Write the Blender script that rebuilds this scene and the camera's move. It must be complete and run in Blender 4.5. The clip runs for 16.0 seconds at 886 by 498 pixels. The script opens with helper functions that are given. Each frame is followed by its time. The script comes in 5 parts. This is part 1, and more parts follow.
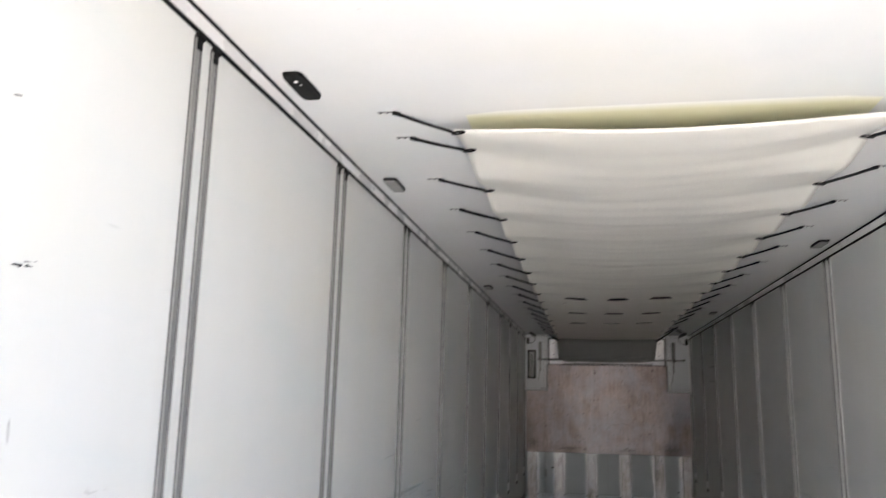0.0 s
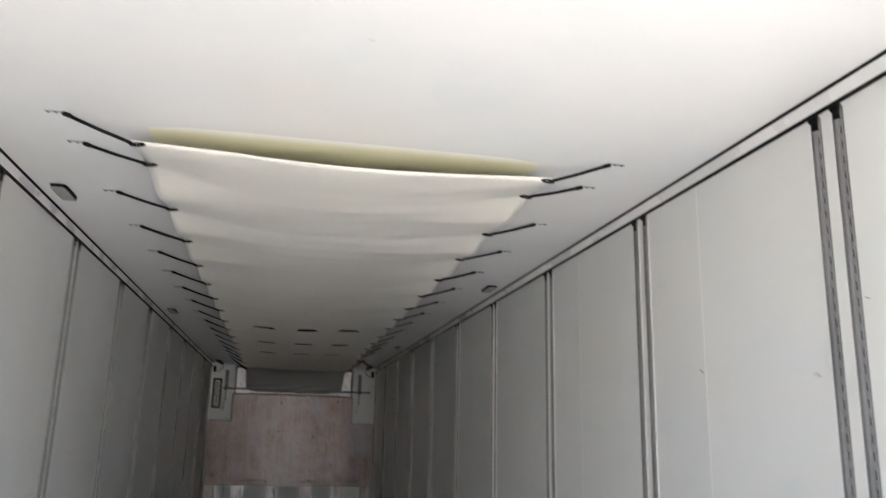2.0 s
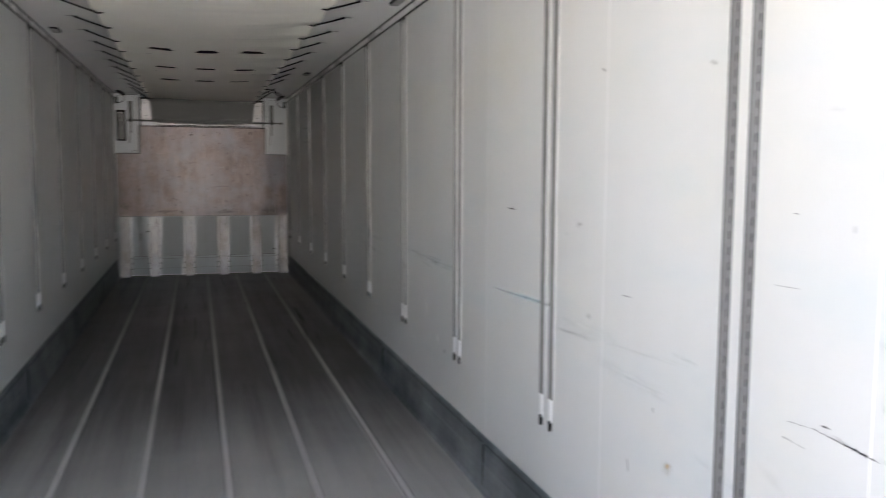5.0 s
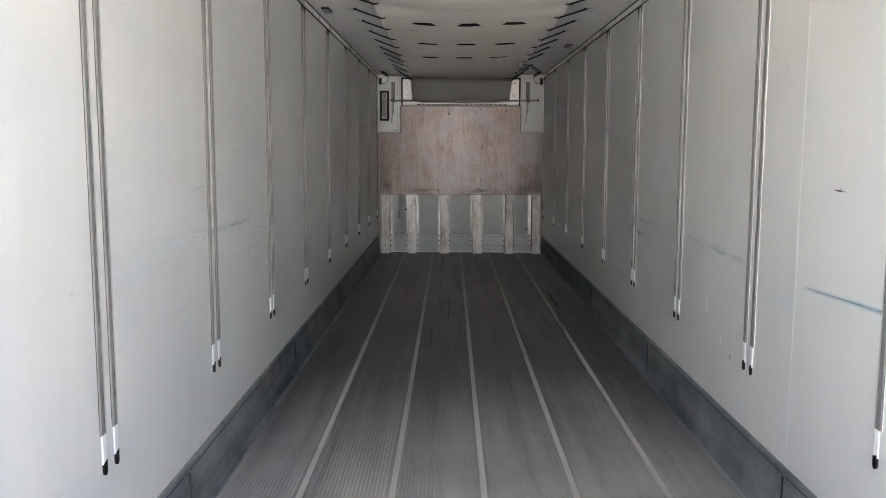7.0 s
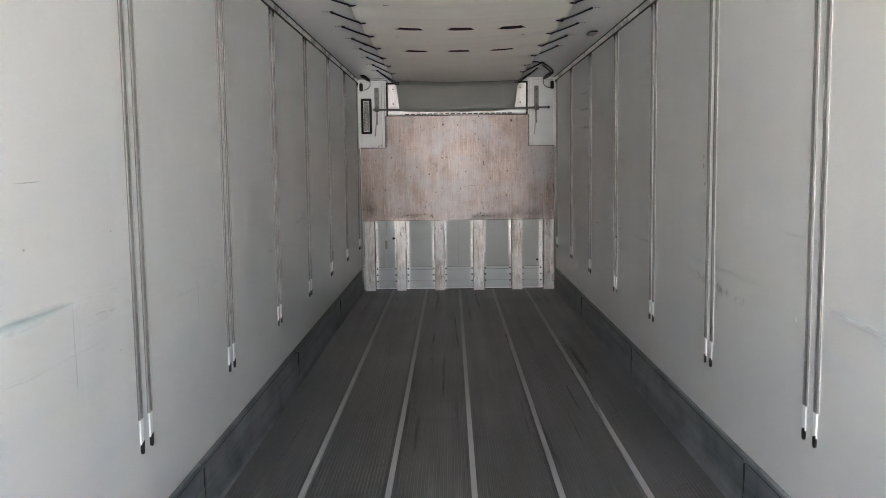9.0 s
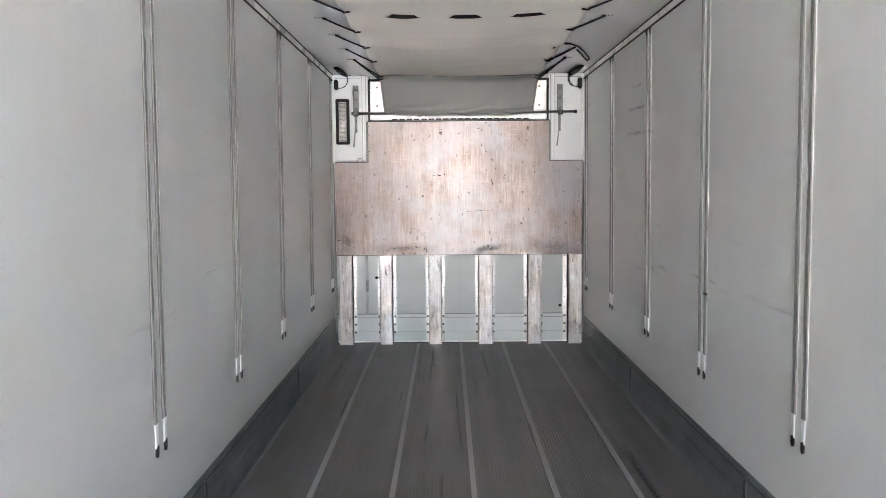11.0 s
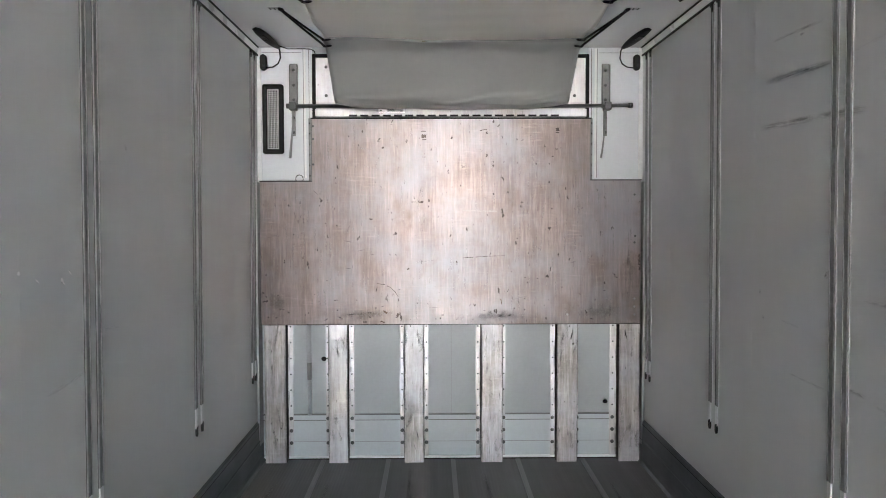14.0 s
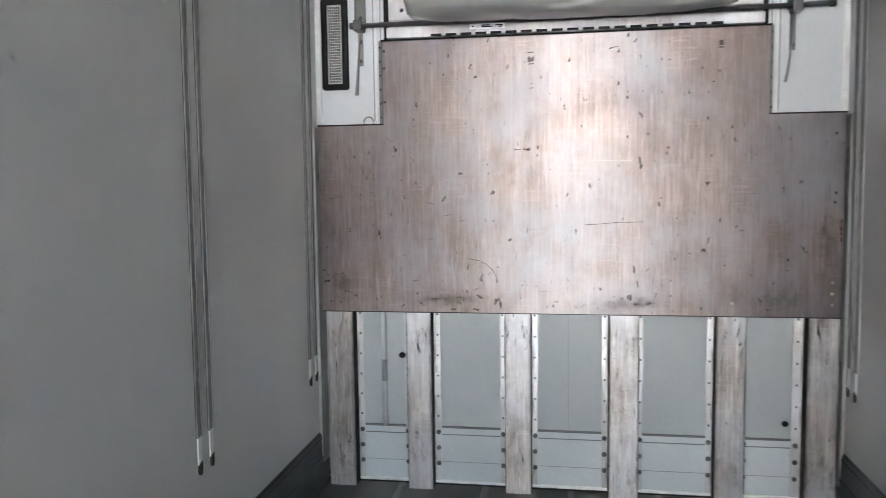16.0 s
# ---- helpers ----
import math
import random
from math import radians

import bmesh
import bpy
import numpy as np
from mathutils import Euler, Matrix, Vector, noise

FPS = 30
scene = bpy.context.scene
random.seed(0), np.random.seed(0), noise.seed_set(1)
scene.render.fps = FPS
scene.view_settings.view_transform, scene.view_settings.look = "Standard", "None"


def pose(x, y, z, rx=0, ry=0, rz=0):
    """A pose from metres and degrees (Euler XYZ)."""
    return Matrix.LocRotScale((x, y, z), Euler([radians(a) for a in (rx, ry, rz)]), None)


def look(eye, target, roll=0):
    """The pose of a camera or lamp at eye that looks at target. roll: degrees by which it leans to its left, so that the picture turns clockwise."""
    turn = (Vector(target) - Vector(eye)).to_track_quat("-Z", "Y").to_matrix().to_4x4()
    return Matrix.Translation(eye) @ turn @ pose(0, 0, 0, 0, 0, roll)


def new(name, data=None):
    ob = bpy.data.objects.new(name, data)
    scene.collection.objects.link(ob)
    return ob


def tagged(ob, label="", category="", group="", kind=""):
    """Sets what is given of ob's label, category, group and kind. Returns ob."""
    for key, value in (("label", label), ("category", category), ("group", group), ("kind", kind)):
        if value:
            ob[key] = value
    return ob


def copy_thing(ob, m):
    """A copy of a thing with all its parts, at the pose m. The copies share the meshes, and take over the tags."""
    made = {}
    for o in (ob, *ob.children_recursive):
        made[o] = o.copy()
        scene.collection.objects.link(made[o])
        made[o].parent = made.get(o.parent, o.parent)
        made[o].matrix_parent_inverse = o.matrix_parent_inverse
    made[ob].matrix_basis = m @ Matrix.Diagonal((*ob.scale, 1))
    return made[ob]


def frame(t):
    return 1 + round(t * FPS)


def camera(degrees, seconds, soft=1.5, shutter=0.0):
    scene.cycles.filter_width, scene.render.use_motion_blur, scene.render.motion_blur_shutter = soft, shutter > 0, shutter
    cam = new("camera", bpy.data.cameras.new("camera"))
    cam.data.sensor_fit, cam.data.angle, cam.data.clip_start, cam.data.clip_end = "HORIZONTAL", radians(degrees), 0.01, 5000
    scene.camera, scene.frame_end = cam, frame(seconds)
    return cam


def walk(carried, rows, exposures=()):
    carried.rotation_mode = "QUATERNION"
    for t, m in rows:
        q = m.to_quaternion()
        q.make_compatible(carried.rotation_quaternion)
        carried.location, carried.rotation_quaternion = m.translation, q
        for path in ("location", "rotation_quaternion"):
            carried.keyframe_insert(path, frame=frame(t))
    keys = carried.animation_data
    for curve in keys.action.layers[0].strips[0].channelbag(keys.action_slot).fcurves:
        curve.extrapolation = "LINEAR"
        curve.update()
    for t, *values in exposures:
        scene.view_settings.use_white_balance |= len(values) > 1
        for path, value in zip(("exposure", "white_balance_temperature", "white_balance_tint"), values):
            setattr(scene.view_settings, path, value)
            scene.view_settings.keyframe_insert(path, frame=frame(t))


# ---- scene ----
cam = camera(58.9, 16.0, soft=0.65, shutter=0.2)
PATH = [
    (0, (-0.258, -0.232, 1.698), (-0.620, 1.700, 2.063), 1.23),
    (0.5, (-0.219, -0.258, 1.742), (-0.247, 1.639, 2.375), 0.22),
    (1, (-0.210, -0.248, 1.757), (-0.133, 1.619, 2.468), -0.30),
    (1.5, (-0.197, -0.257, 1.755), (-0.064, 1.619, 2.437), 0.59),
    (2, (-0.179, -0.226, 1.706), (0.198, 1.684, 2.161), 1.47),
    (2.5, (-0.125, -0.193, 1.631), (0.644, 1.648, 1.770), 1.12),
    (3, (-0.065, -0.190, 1.606), (0.967, 1.522, 1.537), 0.38),
    (3.5, (-0.043, -0.190, 1.597), (1.074, 1.463, 1.461), 0.55),
    (4, (-0.047, -0.202, 1.606), (1.093, 1.434, 1.445), 0.92),
    (4.5, (-0.066, -0.195, 1.587), (0.965, 1.512, 1.434), 1.53),
    (5, (-0.108, -0.176, 1.587), (0.487, 1.723, 1.387), 0.43),
    (5.2, (-0.162, -0.188, 1.567), (0.237, 1.760, 1.352), 1.08),
    (7.3, (-0.146, 0.518, 1.563), (-0.171, 2.502, 1.309), -0.01),
    (7.5, (-0.145, 0.706, 1.570), (-0.171, 2.690, 1.320), -0.26),
    (8, (-0.111, 1.175, 1.575), (-0.136, 3.163, 1.360), -0.45),
    (8.5, (-0.054, 1.667, 1.581), (-0.098, 3.656, 1.374), -0.26),
    (9, (-0.085, 2.161, 1.587), (-0.107, 4.149, 1.372), -0.76),
    (9.2, (-0.077, 2.364, 1.581), (-0.098, 4.353, 1.368), -0.63),
    (11.3, (-0.142, 4.619, 1.572), (-0.147, 6.613, 1.424), -0.37),
    (11.5, (-0.170, 4.802, 1.588), (-0.158, 6.797, 1.451), -0.35),
    (12, (-0.148, 5.329, 1.583), (-0.145, 7.325, 1.470), 0.07),
    (12.5, (-0.146, 5.805, 1.573), (-0.149, 7.803, 1.483), 0.03),
    (13, (-0.135, 6.291, 1.560), (-0.126, 8.289, 1.475), -0.36),
    (13.5, (-0.093, 6.727, 1.591), (-0.095, 8.725, 1.497), -0.07),
    (14, (-0.116, 7.040, 1.582), (-0.090, 9.038, 1.495), -0.12),
    (14.5, (-0.094, 7.231, 1.562), (-0.056, 9.228, 1.468), -0.21),
    (15, (-0.028, 7.463, 1.565), (-0.008, 9.459, 1.447), -0.04),
    (15.5, (-0.023, 7.835, 1.558), (-0.070, 9.829, 1.403), 0.01),
    (16, (0.019, 8.295, 1.541), (-0.306, 10.260, 1.358), -0.80),
]
EXPOSURES = [(0.0, 4.22, 6620, 12), (0.5, 3.76, 6620, 11), (1.0, 3.45, 6500, 11), (1.5, 3.51, 6450, 10), (2.0, 3.83, 6620, 11), (2.5, 4.17, 6620, 11), (3.0, 3.91, 6740, 12), (3.5, 3.72, 6770, 12), (4.0, 3.82, 6780, 12), (4.5, 4.0, 6740, 12), (5.0, 4.39, 6650, 12), (7.5, 4.94, 6780, 12), (9.0, 5.61, 6700, 12), (11.5, 6.79, 6500, 12), (12.5, 6.82, 6500, 13), (14.5, 6.52, 6350, 11), (16.0, 6.69, 6250, 10)]
walk(cam, [(t, look(eye, target, roll)) for t, eye, target, roll in PATH], EXPOSURES)

# ---- sizes of the trailer body ----
HALF = 1.24          # half of the inner width
BACK = 0.443         # rear end of the side liners
FRONT = 12.10        # face of the front wall
PITCH = 1.155        # between two pairs of wall rails
LEAN = 0.00585       # slope by which the side walls lean in towards the roof
TOP = HALF - LEAN * 2.07     # half of the inner width under the roof


def roof(y):
    """Height of the ceiling."""
    return 2.65


def leaning(side):
    """The turn that leans an upright side wall inwards about a line 0.55 m over the floor."""
    foot = Matrix.Translation((side * HALF, 0, 0.55))
    return foot @ Matrix.Rotation(-side * LEAN, 4, "Y") @ foot.inverted()


def pair_at(k):
    """Place along the trailer of the k-th pair of rails, counted from the front."""
    return 10.776 - (k - 1) * PITCH


# ---- light ----
world = bpy.data.worlds.new("sky")
scene.world = world
world.use_nodes = True
wn = world.node_tree.nodes
sky = wn.new("ShaderNodeTexSky")
sky.sky_type = "NISHITA"
sky.sun_disc = False
sky.sun_elevation, sky.sun_rotation = radians(48), radians(11)
sky.dust_density = 4.0
wn["Background"].inputs["Strength"].default_value = 0.065
world.node_tree.links.new(sky.outputs["Color"], wn["Background"].inputs["Color"])

sun_data = bpy.data.lights.new("sun", "SUN")
sun_data.energy, sun_data.angle, sun_data.color = 5.0, radians(0.6), (1.0, 0.95, 0.89)
sun = new("sun", sun_data)
sun.matrix_world = look((0, 0, 0), (-0.13, -0.655, -0.745))


# ---- node materials ----
class Nodes:
    """A node material in the making."""

    def __init__(self, name):
        self.m = bpy.data.materials.new(name)
        self.m.use_nodes = True
        self.t = self.m.node_tree
        self.b = self.t.nodes["Principled BSDF"]
        self.place = self.t.nodes.new("ShaderNodeTexCoord")

    def link(self, a, b):
        self.t.links.new(a, b)

    def coords(self, scale=(1, 1, 1), which="Object", shift=False):
        n = self.t.nodes.new("ShaderNodeMapping")
        n.inputs["Scale"].default_value = scale
        self.link(self.place.outputs[which], n.inputs["Vector"])
        if shift:
            info = self.t.nodes.new("ShaderNodeObjectInfo")
            mul = self.t.nodes.new("ShaderNodeMath")
            mul.operation = "MULTIPLY"
            mul.inputs[1].default_value = 57.0
            self.link(info.outputs["Random"], mul.inputs[0])
            self.link(mul.outputs[0], n.inputs["Location"])
        return n.outputs["Vector"]

    def noise(self, scale=(1, 1, 1), size=5.0, detail=4.0, rough=0.55, shift=False):
        n = self.t.nodes.new("ShaderNodeTexNoise")
        n.inputs["Scale"].default_value, n.inputs["Detail"].default_value = size, detail
        n.inputs["Roughness"].default_value = rough
        self.link(self.coords(scale, shift=shift), n.inputs["Vector"])
        return n.outputs["Fac"]

    def steps(self, value, low, high, a=0.0, b=1.0):
        n = self.t.nodes.new("ShaderNodeMapRange")
        n.inputs["From Min"].default_value, n.inputs["From Max"].default_value = low, high
        n.inputs["To Min"].default_value, n.inputs["To Max"].default_value = a, b
        self.link(value, n.inputs["Value"])
        return n.outputs["Result"]

    def ease(self, value, low, high):
        out = self.steps(value, low, high)
        out.node.interpolation_type = "SMOOTHSTEP"
        return out

    def maths(self, how, a, b):
        n = self.t.nodes.new("ShaderNodeMath")
        n.operation = how
        for socket, v in zip(n.inputs, (a, b)):
            if isinstance(v, (int, float)):
                socket.default_value = v
            else:
                self.link(v, socket)
        return n.outputs[0]

    def blend(self, fac, a, b):
        n = self.t.nodes.new("ShaderNodeMix")
        n.data_type = "RGBA"
        for i, v in ((6, a), (7, b)):
            if isinstance(v, tuple):
                n.inputs[i].default_value = (*v, 1.0)
            else:
                self.link(v, n.inputs[i])
        if isinstance(fac, (int, float)):
            n.inputs[0].default_value = fac
        else:
            self.link(fac, n.inputs[0])
        return n.outputs[2]

    def finish(self, colour=None, rough=0.5, metal=0.0, bump=None, depth=0.001, strength=0.4, spec=0.5, alpha=None):
        b = self.b
        if isinstance(colour, tuple):
            b.inputs["Base Color"].default_value = (*colour, 1.0)
        elif colour is not None:
            self.link(colour, b.inputs["Base Color"])
        if isinstance(rough, (int, float)):
            b.inputs["Roughness"].default_value = rough
        else:
            self.link(rough, b.inputs["Roughness"])
        b.inputs["Metallic"].default_value = metal
        b.inputs["Specular IOR Level"].default_value = spec
        if bump is not None:
            n = self.t.nodes.new("ShaderNodeBump")
            n.inputs["Distance"].default_value, n.inputs["Strength"].default_value = depth, strength
            self.link(bump, n.inputs["Height"])
            self.link(n.outputs["Normal"], b.inputs["Normal"])
        if alpha is not None:
            self.link(alpha, b.inputs["Alpha"])
        return self.m


def plain(name, colour, rough=0.5, metal=0.0, vary=0.12, size=30.0, spec=0.5):
    """A surface of one colour with slight mottling and grain."""
    n = Nodes(name)
    dark = tuple(c * (1 - vary) for c in colour)
    light = tuple(min(1.0, c * (1 + vary * 0.6)) for c in colour)
    broad = n.noise(size=size * 0.12, shift=True)
    fine = n.noise(size=size * 3, detail=2)
    col = n.blend(n.steps(n.maths("ADD", broad, n.maths("MULTIPLY", fine, 0.4)), 0.45, 0.95), dark, light)
    return n.finish(col, n.steps(broad, 0.3, 0.7, rough * 0.85, min(1.0, rough * 1.15)), metal, fine, 0.0008, 0.25, spec)


def liner(name, colour, dirt, rough, gloss=0.5):
    """Glossy white glass-fibre liner with faint cloudy dirt, upright wiping marks and fine grain."""
    n = Nodes(name)
    cloud = n.noise(size=0.8, detail=3, rough=0.5)
    wipe = n.noise((2.2, 2.2, 0.25), size=2.0, detail=4, rough=0.6)
    fine = n.noise(size=170.0, detail=2)
    weave = n.noise((1.0, 1.0, 0.5), size=30.0, detail=3)
    soil = n.maths("MULTIPLY", n.steps(cloud, 0.15, 0.85), n.steps(wipe, 0.15, 0.85))
    col = n.blend(n.maths("MULTIPLY", soil, 0.55), colour, dirt)
    col = n.blend(n.steps(fine, 0.3, 1.0, 0.0, 0.10), col, dirt)
    warm = n.noise((1.0, 1.0, 1.3), size=1.7, detail=3, rough=0.5)
    cool = n.noise((0.6, 0.6, 1.9), size=2.6, detail=4, rough=0.55)
    col = n.blend(n.steps(warm, 0.50, 0.76, 0.0, 0.30), col, tuple(c * k for c, k in zip(colour, (1.0, 0.95, 0.81))))
    col = n.blend(n.steps(cool, 0.52, 0.78, 0.0, 0.34), col, tuple(c * k for c, k in zip(colour, (0.76, 0.88, 0.92))))
    bumpy = n.maths("ADD", weave, n.maths("MULTIPLY", fine, 0.2))
    return n.finish(col, n.steps(cloud, 0.1, 0.9, rough * 0.93, rough * 1.07), 0.0, bumpy, 0.0010, 0.14, gloss)


def aluminium(name, light, dark, rough, grime=0.5, spread=0.0):
    """Worn aluminium sheet: short rolled streaks both ways, clouded patches, brown stains and dark nicks. spread: how far the gloss is drawn out upright."""
    n = Nodes(name)
    upright = n.noise((75.0, 75.0, 5.0), size=1.0, detail=5, rough=0.65, shift=True)
    level = n.noise((8.0, 8.0, 75.0), size=1.0, detail=5, rough=0.65, shift=True)
    hair = n.noise((210.0, 210.0, 16.0), size=1.0, detail=3, rough=0.6, shift=True)
    blotch = n.noise((1.0, 1.0, 0.8), size=2.2, detail=8, rough=0.66, shift=True)
    mottle = n.noise((1.0, 1.0, 0.8), size=11.0, detail=7, rough=0.7, shift=True)
    where = n.noise((1.0, 1.0, 0.8), size=4.5, detail=4, rough=0.55, shift=True)
    pits = n.noise((1.0, 1.0, 0.55), size=34.0, detail=3, rough=0.5, shift=True)
    bands = n.noise((13.0, 13.0, 0.7), size=1.0, detail=4, rough=0.6, shift=True)
    wear = n.maths("ADD", n.maths("MULTIPLY", mottle, 0.32), n.maths("ADD", n.maths("MULTIPLY", blotch, 0.33), n.maths("MULTIPLY", bands, 0.35)))
    col = n.blend(n.steps(wear, 0.34, 0.64), dark, light)
    col = n.blend(n.steps(upright, 0.51, 0.74, 0.0, 0.58), col, dark)
    col = n.blend(n.steps(upright, 0.47, 0.27, 0.0, 0.55), col, tuple(min(1.0, c * 1.35) for c in light))
    col = n.blend(n.steps(level, 0.56, 0.80, 0.0, 0.16), col, dark)
    bright = n.maths("MULTIPLY", n.steps(level, 0.46, 0.28), n.steps(where, 0.50, 0.70))
    col = n.blend(n.maths("MULTIPLY", bright, 0.55), col, tuple(min(1.0, c * 1.5) for c in light))
    col = n.blend(n.steps(hair, 0.55, 0.75, 0.0, 0.35), col, dark)
    cool = n.noise((1.0, 1.0, 0.8), size=3.2, detail=6, rough=0.62, shift=True)
    grey = sum(light) / 3
    col = n.blend(n.steps(cool, 0.42, 0.70, 0.0, 0.75), col, (grey * 0.97, grey * 1.0, grey * 1.10))
    stain = n.maths("MULTIPLY", n.steps(where, 0.46, 0.28), n.steps(mottle, 0.46, 0.66))
    col = n.blend(n.maths("MULTIPLY", stain, 0.55), col, (0.15, 0.11, 0.085))
    col = n.blend(n.maths("MULTIPLY", n.steps(pits, 0.68, 0.74), grime), col, (0.06, 0.05, 0.045))
    rgh = n.maths("ADD", n.steps(wear, 0.35, 0.65, rough * 1.12, rough * 0.88), n.steps(mottle, 0.3, 0.7, 0.03, -0.03))
    n.b.inputs["Anisotropic"].default_value = spread
    if spread:
        way = n.t.nodes.new("ShaderNodeCombineXYZ")
        way.inputs["Z"].default_value = 1.0
        n.link(way.outputs["Vector"], n.b.inputs["Tangent"])
    return n.finish(col, rgh, 0.75, n.maths("ADD", upright, n.maths("ADD", n.maths("MULTIPLY", level, 0.25), n.maths("MULTIPLY", mottle, 0.6))), 0.0009, 0.14)


def mark_material(name, colour, density, along, across, rough=0.6):
    """A smear, scratch or stain that lies on a surface, streaky along its length and ragged at its edges."""
    n = Nodes(name)
    n.m.surface_render_method = "BLENDED"
    sub = n.t.nodes.new("ShaderNodeVectorMath")
    sub.operation = "SUBTRACT"
    n.link(n.place.outputs["UV"], sub.inputs[0])
    sub.inputs[1].default_value = (0.5, 0.5, 0.0)
    size = n.t.nodes.new("ShaderNodeVectorMath")
    size.operation = "LENGTH"
    n.link(sub.outputs[0], size.inputs[0])
    edge = n.steps(size.outputs["Value"], 0.0, 0.5, 1.0, 0.0)
    tex = n.t.nodes.new("ShaderNodeTexNoise")
    tex.inputs["Scale"].default_value, tex.inputs["Detail"].default_value, tex.inputs["Roughness"].default_value = 1.0, 7.0, 0.72
    n.link(n.coords((along, across, 1.0), "UV", True), tex.inputs["Vector"])
    total = n.maths("ADD", tex.outputs["Fac"], n.maths("MULTIPLY", edge, 0.62))
    a = n.maths("MULTIPLY", n.steps(total, 0.78, 1.20, 0.0, density), n.steps(edge, 0.0, 0.25))
    return n.finish(colour, rough, 0.0, alpha=a, spec=0.3)


def smudge_material(name, colour, density, low=0.5, warp=1.25, rough=0.6):
    """A soft speckled smudge with an uneven outline."""
    n = Nodes(name)
    n.m.surface_render_method = "BLENDED"
    sub = n.t.nodes.new("ShaderNodeVectorMath")
    sub.operation = "SUBTRACT"
    n.link(n.place.outputs["UV"], sub.inputs[0])
    sub.inputs[1].default_value = (0.5, 0.5, 0.0)
    size = n.t.nodes.new("ShaderNodeVectorMath")
    size.operation = "LENGTH"
    n.link(sub.outputs[0], size.inputs[0])
    patch = n.noise((1.0, 0.8, 1.0), size=17.0, detail=5, rough=0.68)
    speck = n.noise((1.0, 0.6, 1.0), size=170.0, detail=3, rough=0.7)
    warped = n.maths("ADD", size.outputs["Value"], n.maths("MULTIPLY", n.maths("SUBTRACT", patch, 0.5), warp))
    soft = n.steps(warped, 0.36, 0.02)
    rim = n.steps(size.outputs["Value"], 0.50, 0.36)
    a = n.maths("MULTIPLY", n.maths("MULTIPLY", soft, soft), rim)
    a = n.maths("MULTIPLY", a, n.steps(speck, 0.36, 0.66, density * low, density))
    return n.finish(colour, rough, 0.0, alpha=a, spec=0.3)


def streak_material(name, colour, density, along, across, gap=0.45):
    """A long scuff, broken along its length, fading to its sides and ends."""
    n = Nodes(name)
    n.m.surface_render_method = "BLENDED"
    split = n.t.nodes.new("ShaderNodeSeparateXYZ")
    n.link(n.place.outputs["UV"], split.inputs[0])

    def fade(axis, reach):
        off = n.maths("ABSOLUTE", n.maths("SUBTRACT", split.outputs[axis], 0.5), 0.0)
        return n.steps(off, 0.5, 0.5 - reach)
    tex = n.t.nodes.new("ShaderNodeTexNoise")
    tex.inputs["Scale"].default_value, tex.inputs["Detail"].default_value, tex.inputs["Roughness"].default_value = 1.0, 5.0, 0.65
    n.link(n.coords((along, across, 1.0), "UV", True), tex.inputs["Vector"])
    a = n.maths("MULTIPLY", fade("X", 0.2), fade("Y", 0.5))
    a = n.maths("MULTIPLY", a, n.steps(tex.outputs["Fac"], gap, gap + 0.22, 0.0, density))
    return n.finish(colour, 0.35, 0.0, alpha=a, spec=0.45)


def smear_material(name, colour, density, along=3.0, across=11.0, core=0.5, ragged=0.6):
    """A rubbed smear: soft streaks along its length that thin out to an uneven edge."""
    n = Nodes(name)
    n.m.surface_render_method = "BLENDED"
    sub = n.t.nodes.new("ShaderNodeVectorMath")
    sub.operation = "SUBTRACT"
    n.link(n.place.outputs["UV"], sub.inputs[0])
    sub.inputs[1].default_value = (0.5, 0.5, 0.0)
    size = n.t.nodes.new("ShaderNodeVectorMath")
    size.operation = "LENGTH"
    n.link(sub.outputs[0], size.inputs[0])

    def cloud(a, b, detail):
        tex = n.t.nodes.new("ShaderNodeTexNoise")
        tex.inputs["Scale"].default_value, tex.inputs["Detail"].default_value, tex.inputs["Roughness"].default_value = 1.0, detail, 0.62
        n.link(n.coords((a, b, 1.0), "UV", True), tex.inputs["Vector"])
        return tex.outputs["Fac"]
    shape = n.maths("ADD", size.outputs["Value"], n.maths("MULTIPLY", n.maths("SUBTRACT", cloud(2.6, 3.4, 3.0), 0.5), ragged))
    soft = n.ease(shape, 0.47, 0.04)
    rim = n.steps(size.outputs["Value"], 0.50, 0.34)
    streak = n.steps(cloud(along, across, 5.0), 0.38, 0.66, 1.0 - core, 1.0)
    a = n.maths("MULTIPLY", n.maths("MULTIPLY", soft, rim), n.maths("MULTIPLY", streak, density))
    return n.finish(colour, 0.25, 0.0, alpha=a, spec=0.5)


WALL = liner("wall_liner", (0.664, 0.672, 0.665), (0.530, 0.541, 0.535), 0.30, 0.32)
CEILING = liner("ceiling_liner", (0.825, 0.83, 0.83), (0.715, 0.725, 0.725), 0.15)
BEAD = plain("white_bead", (0.88, 0.88, 0.88), 0.3, 0.0, 0.05)
TRIM = plain("white_trim", (0.80, 0.80, 0.80), 0.28, 0.0, 0.08)
GASKET = plain("black_gasket", (0.006, 0.006, 0.006), 0.55, 0.0, 0.3, 30.0, 0.12)
RUBBER = plain("black_rubber", (0.005, 0.005, 0.005), 0.5, 0.0, 0.3, 60.0, 0.15)
RAIL = plain("rail_aluminium", (0.235, 0.235, 0.232), 0.5, 0.2, 0.2, 20.0)
SLOT_RAIL = plain("slotted_rail_aluminium", (0.25, 0.25, 0.25), 0.5, 0.35, 0.2, 20.0)
GROOVE = plain("dark_groove", (0.035, 0.035, 0.034), 0.7, 0.0, 0.3, 20.0, 0.15)
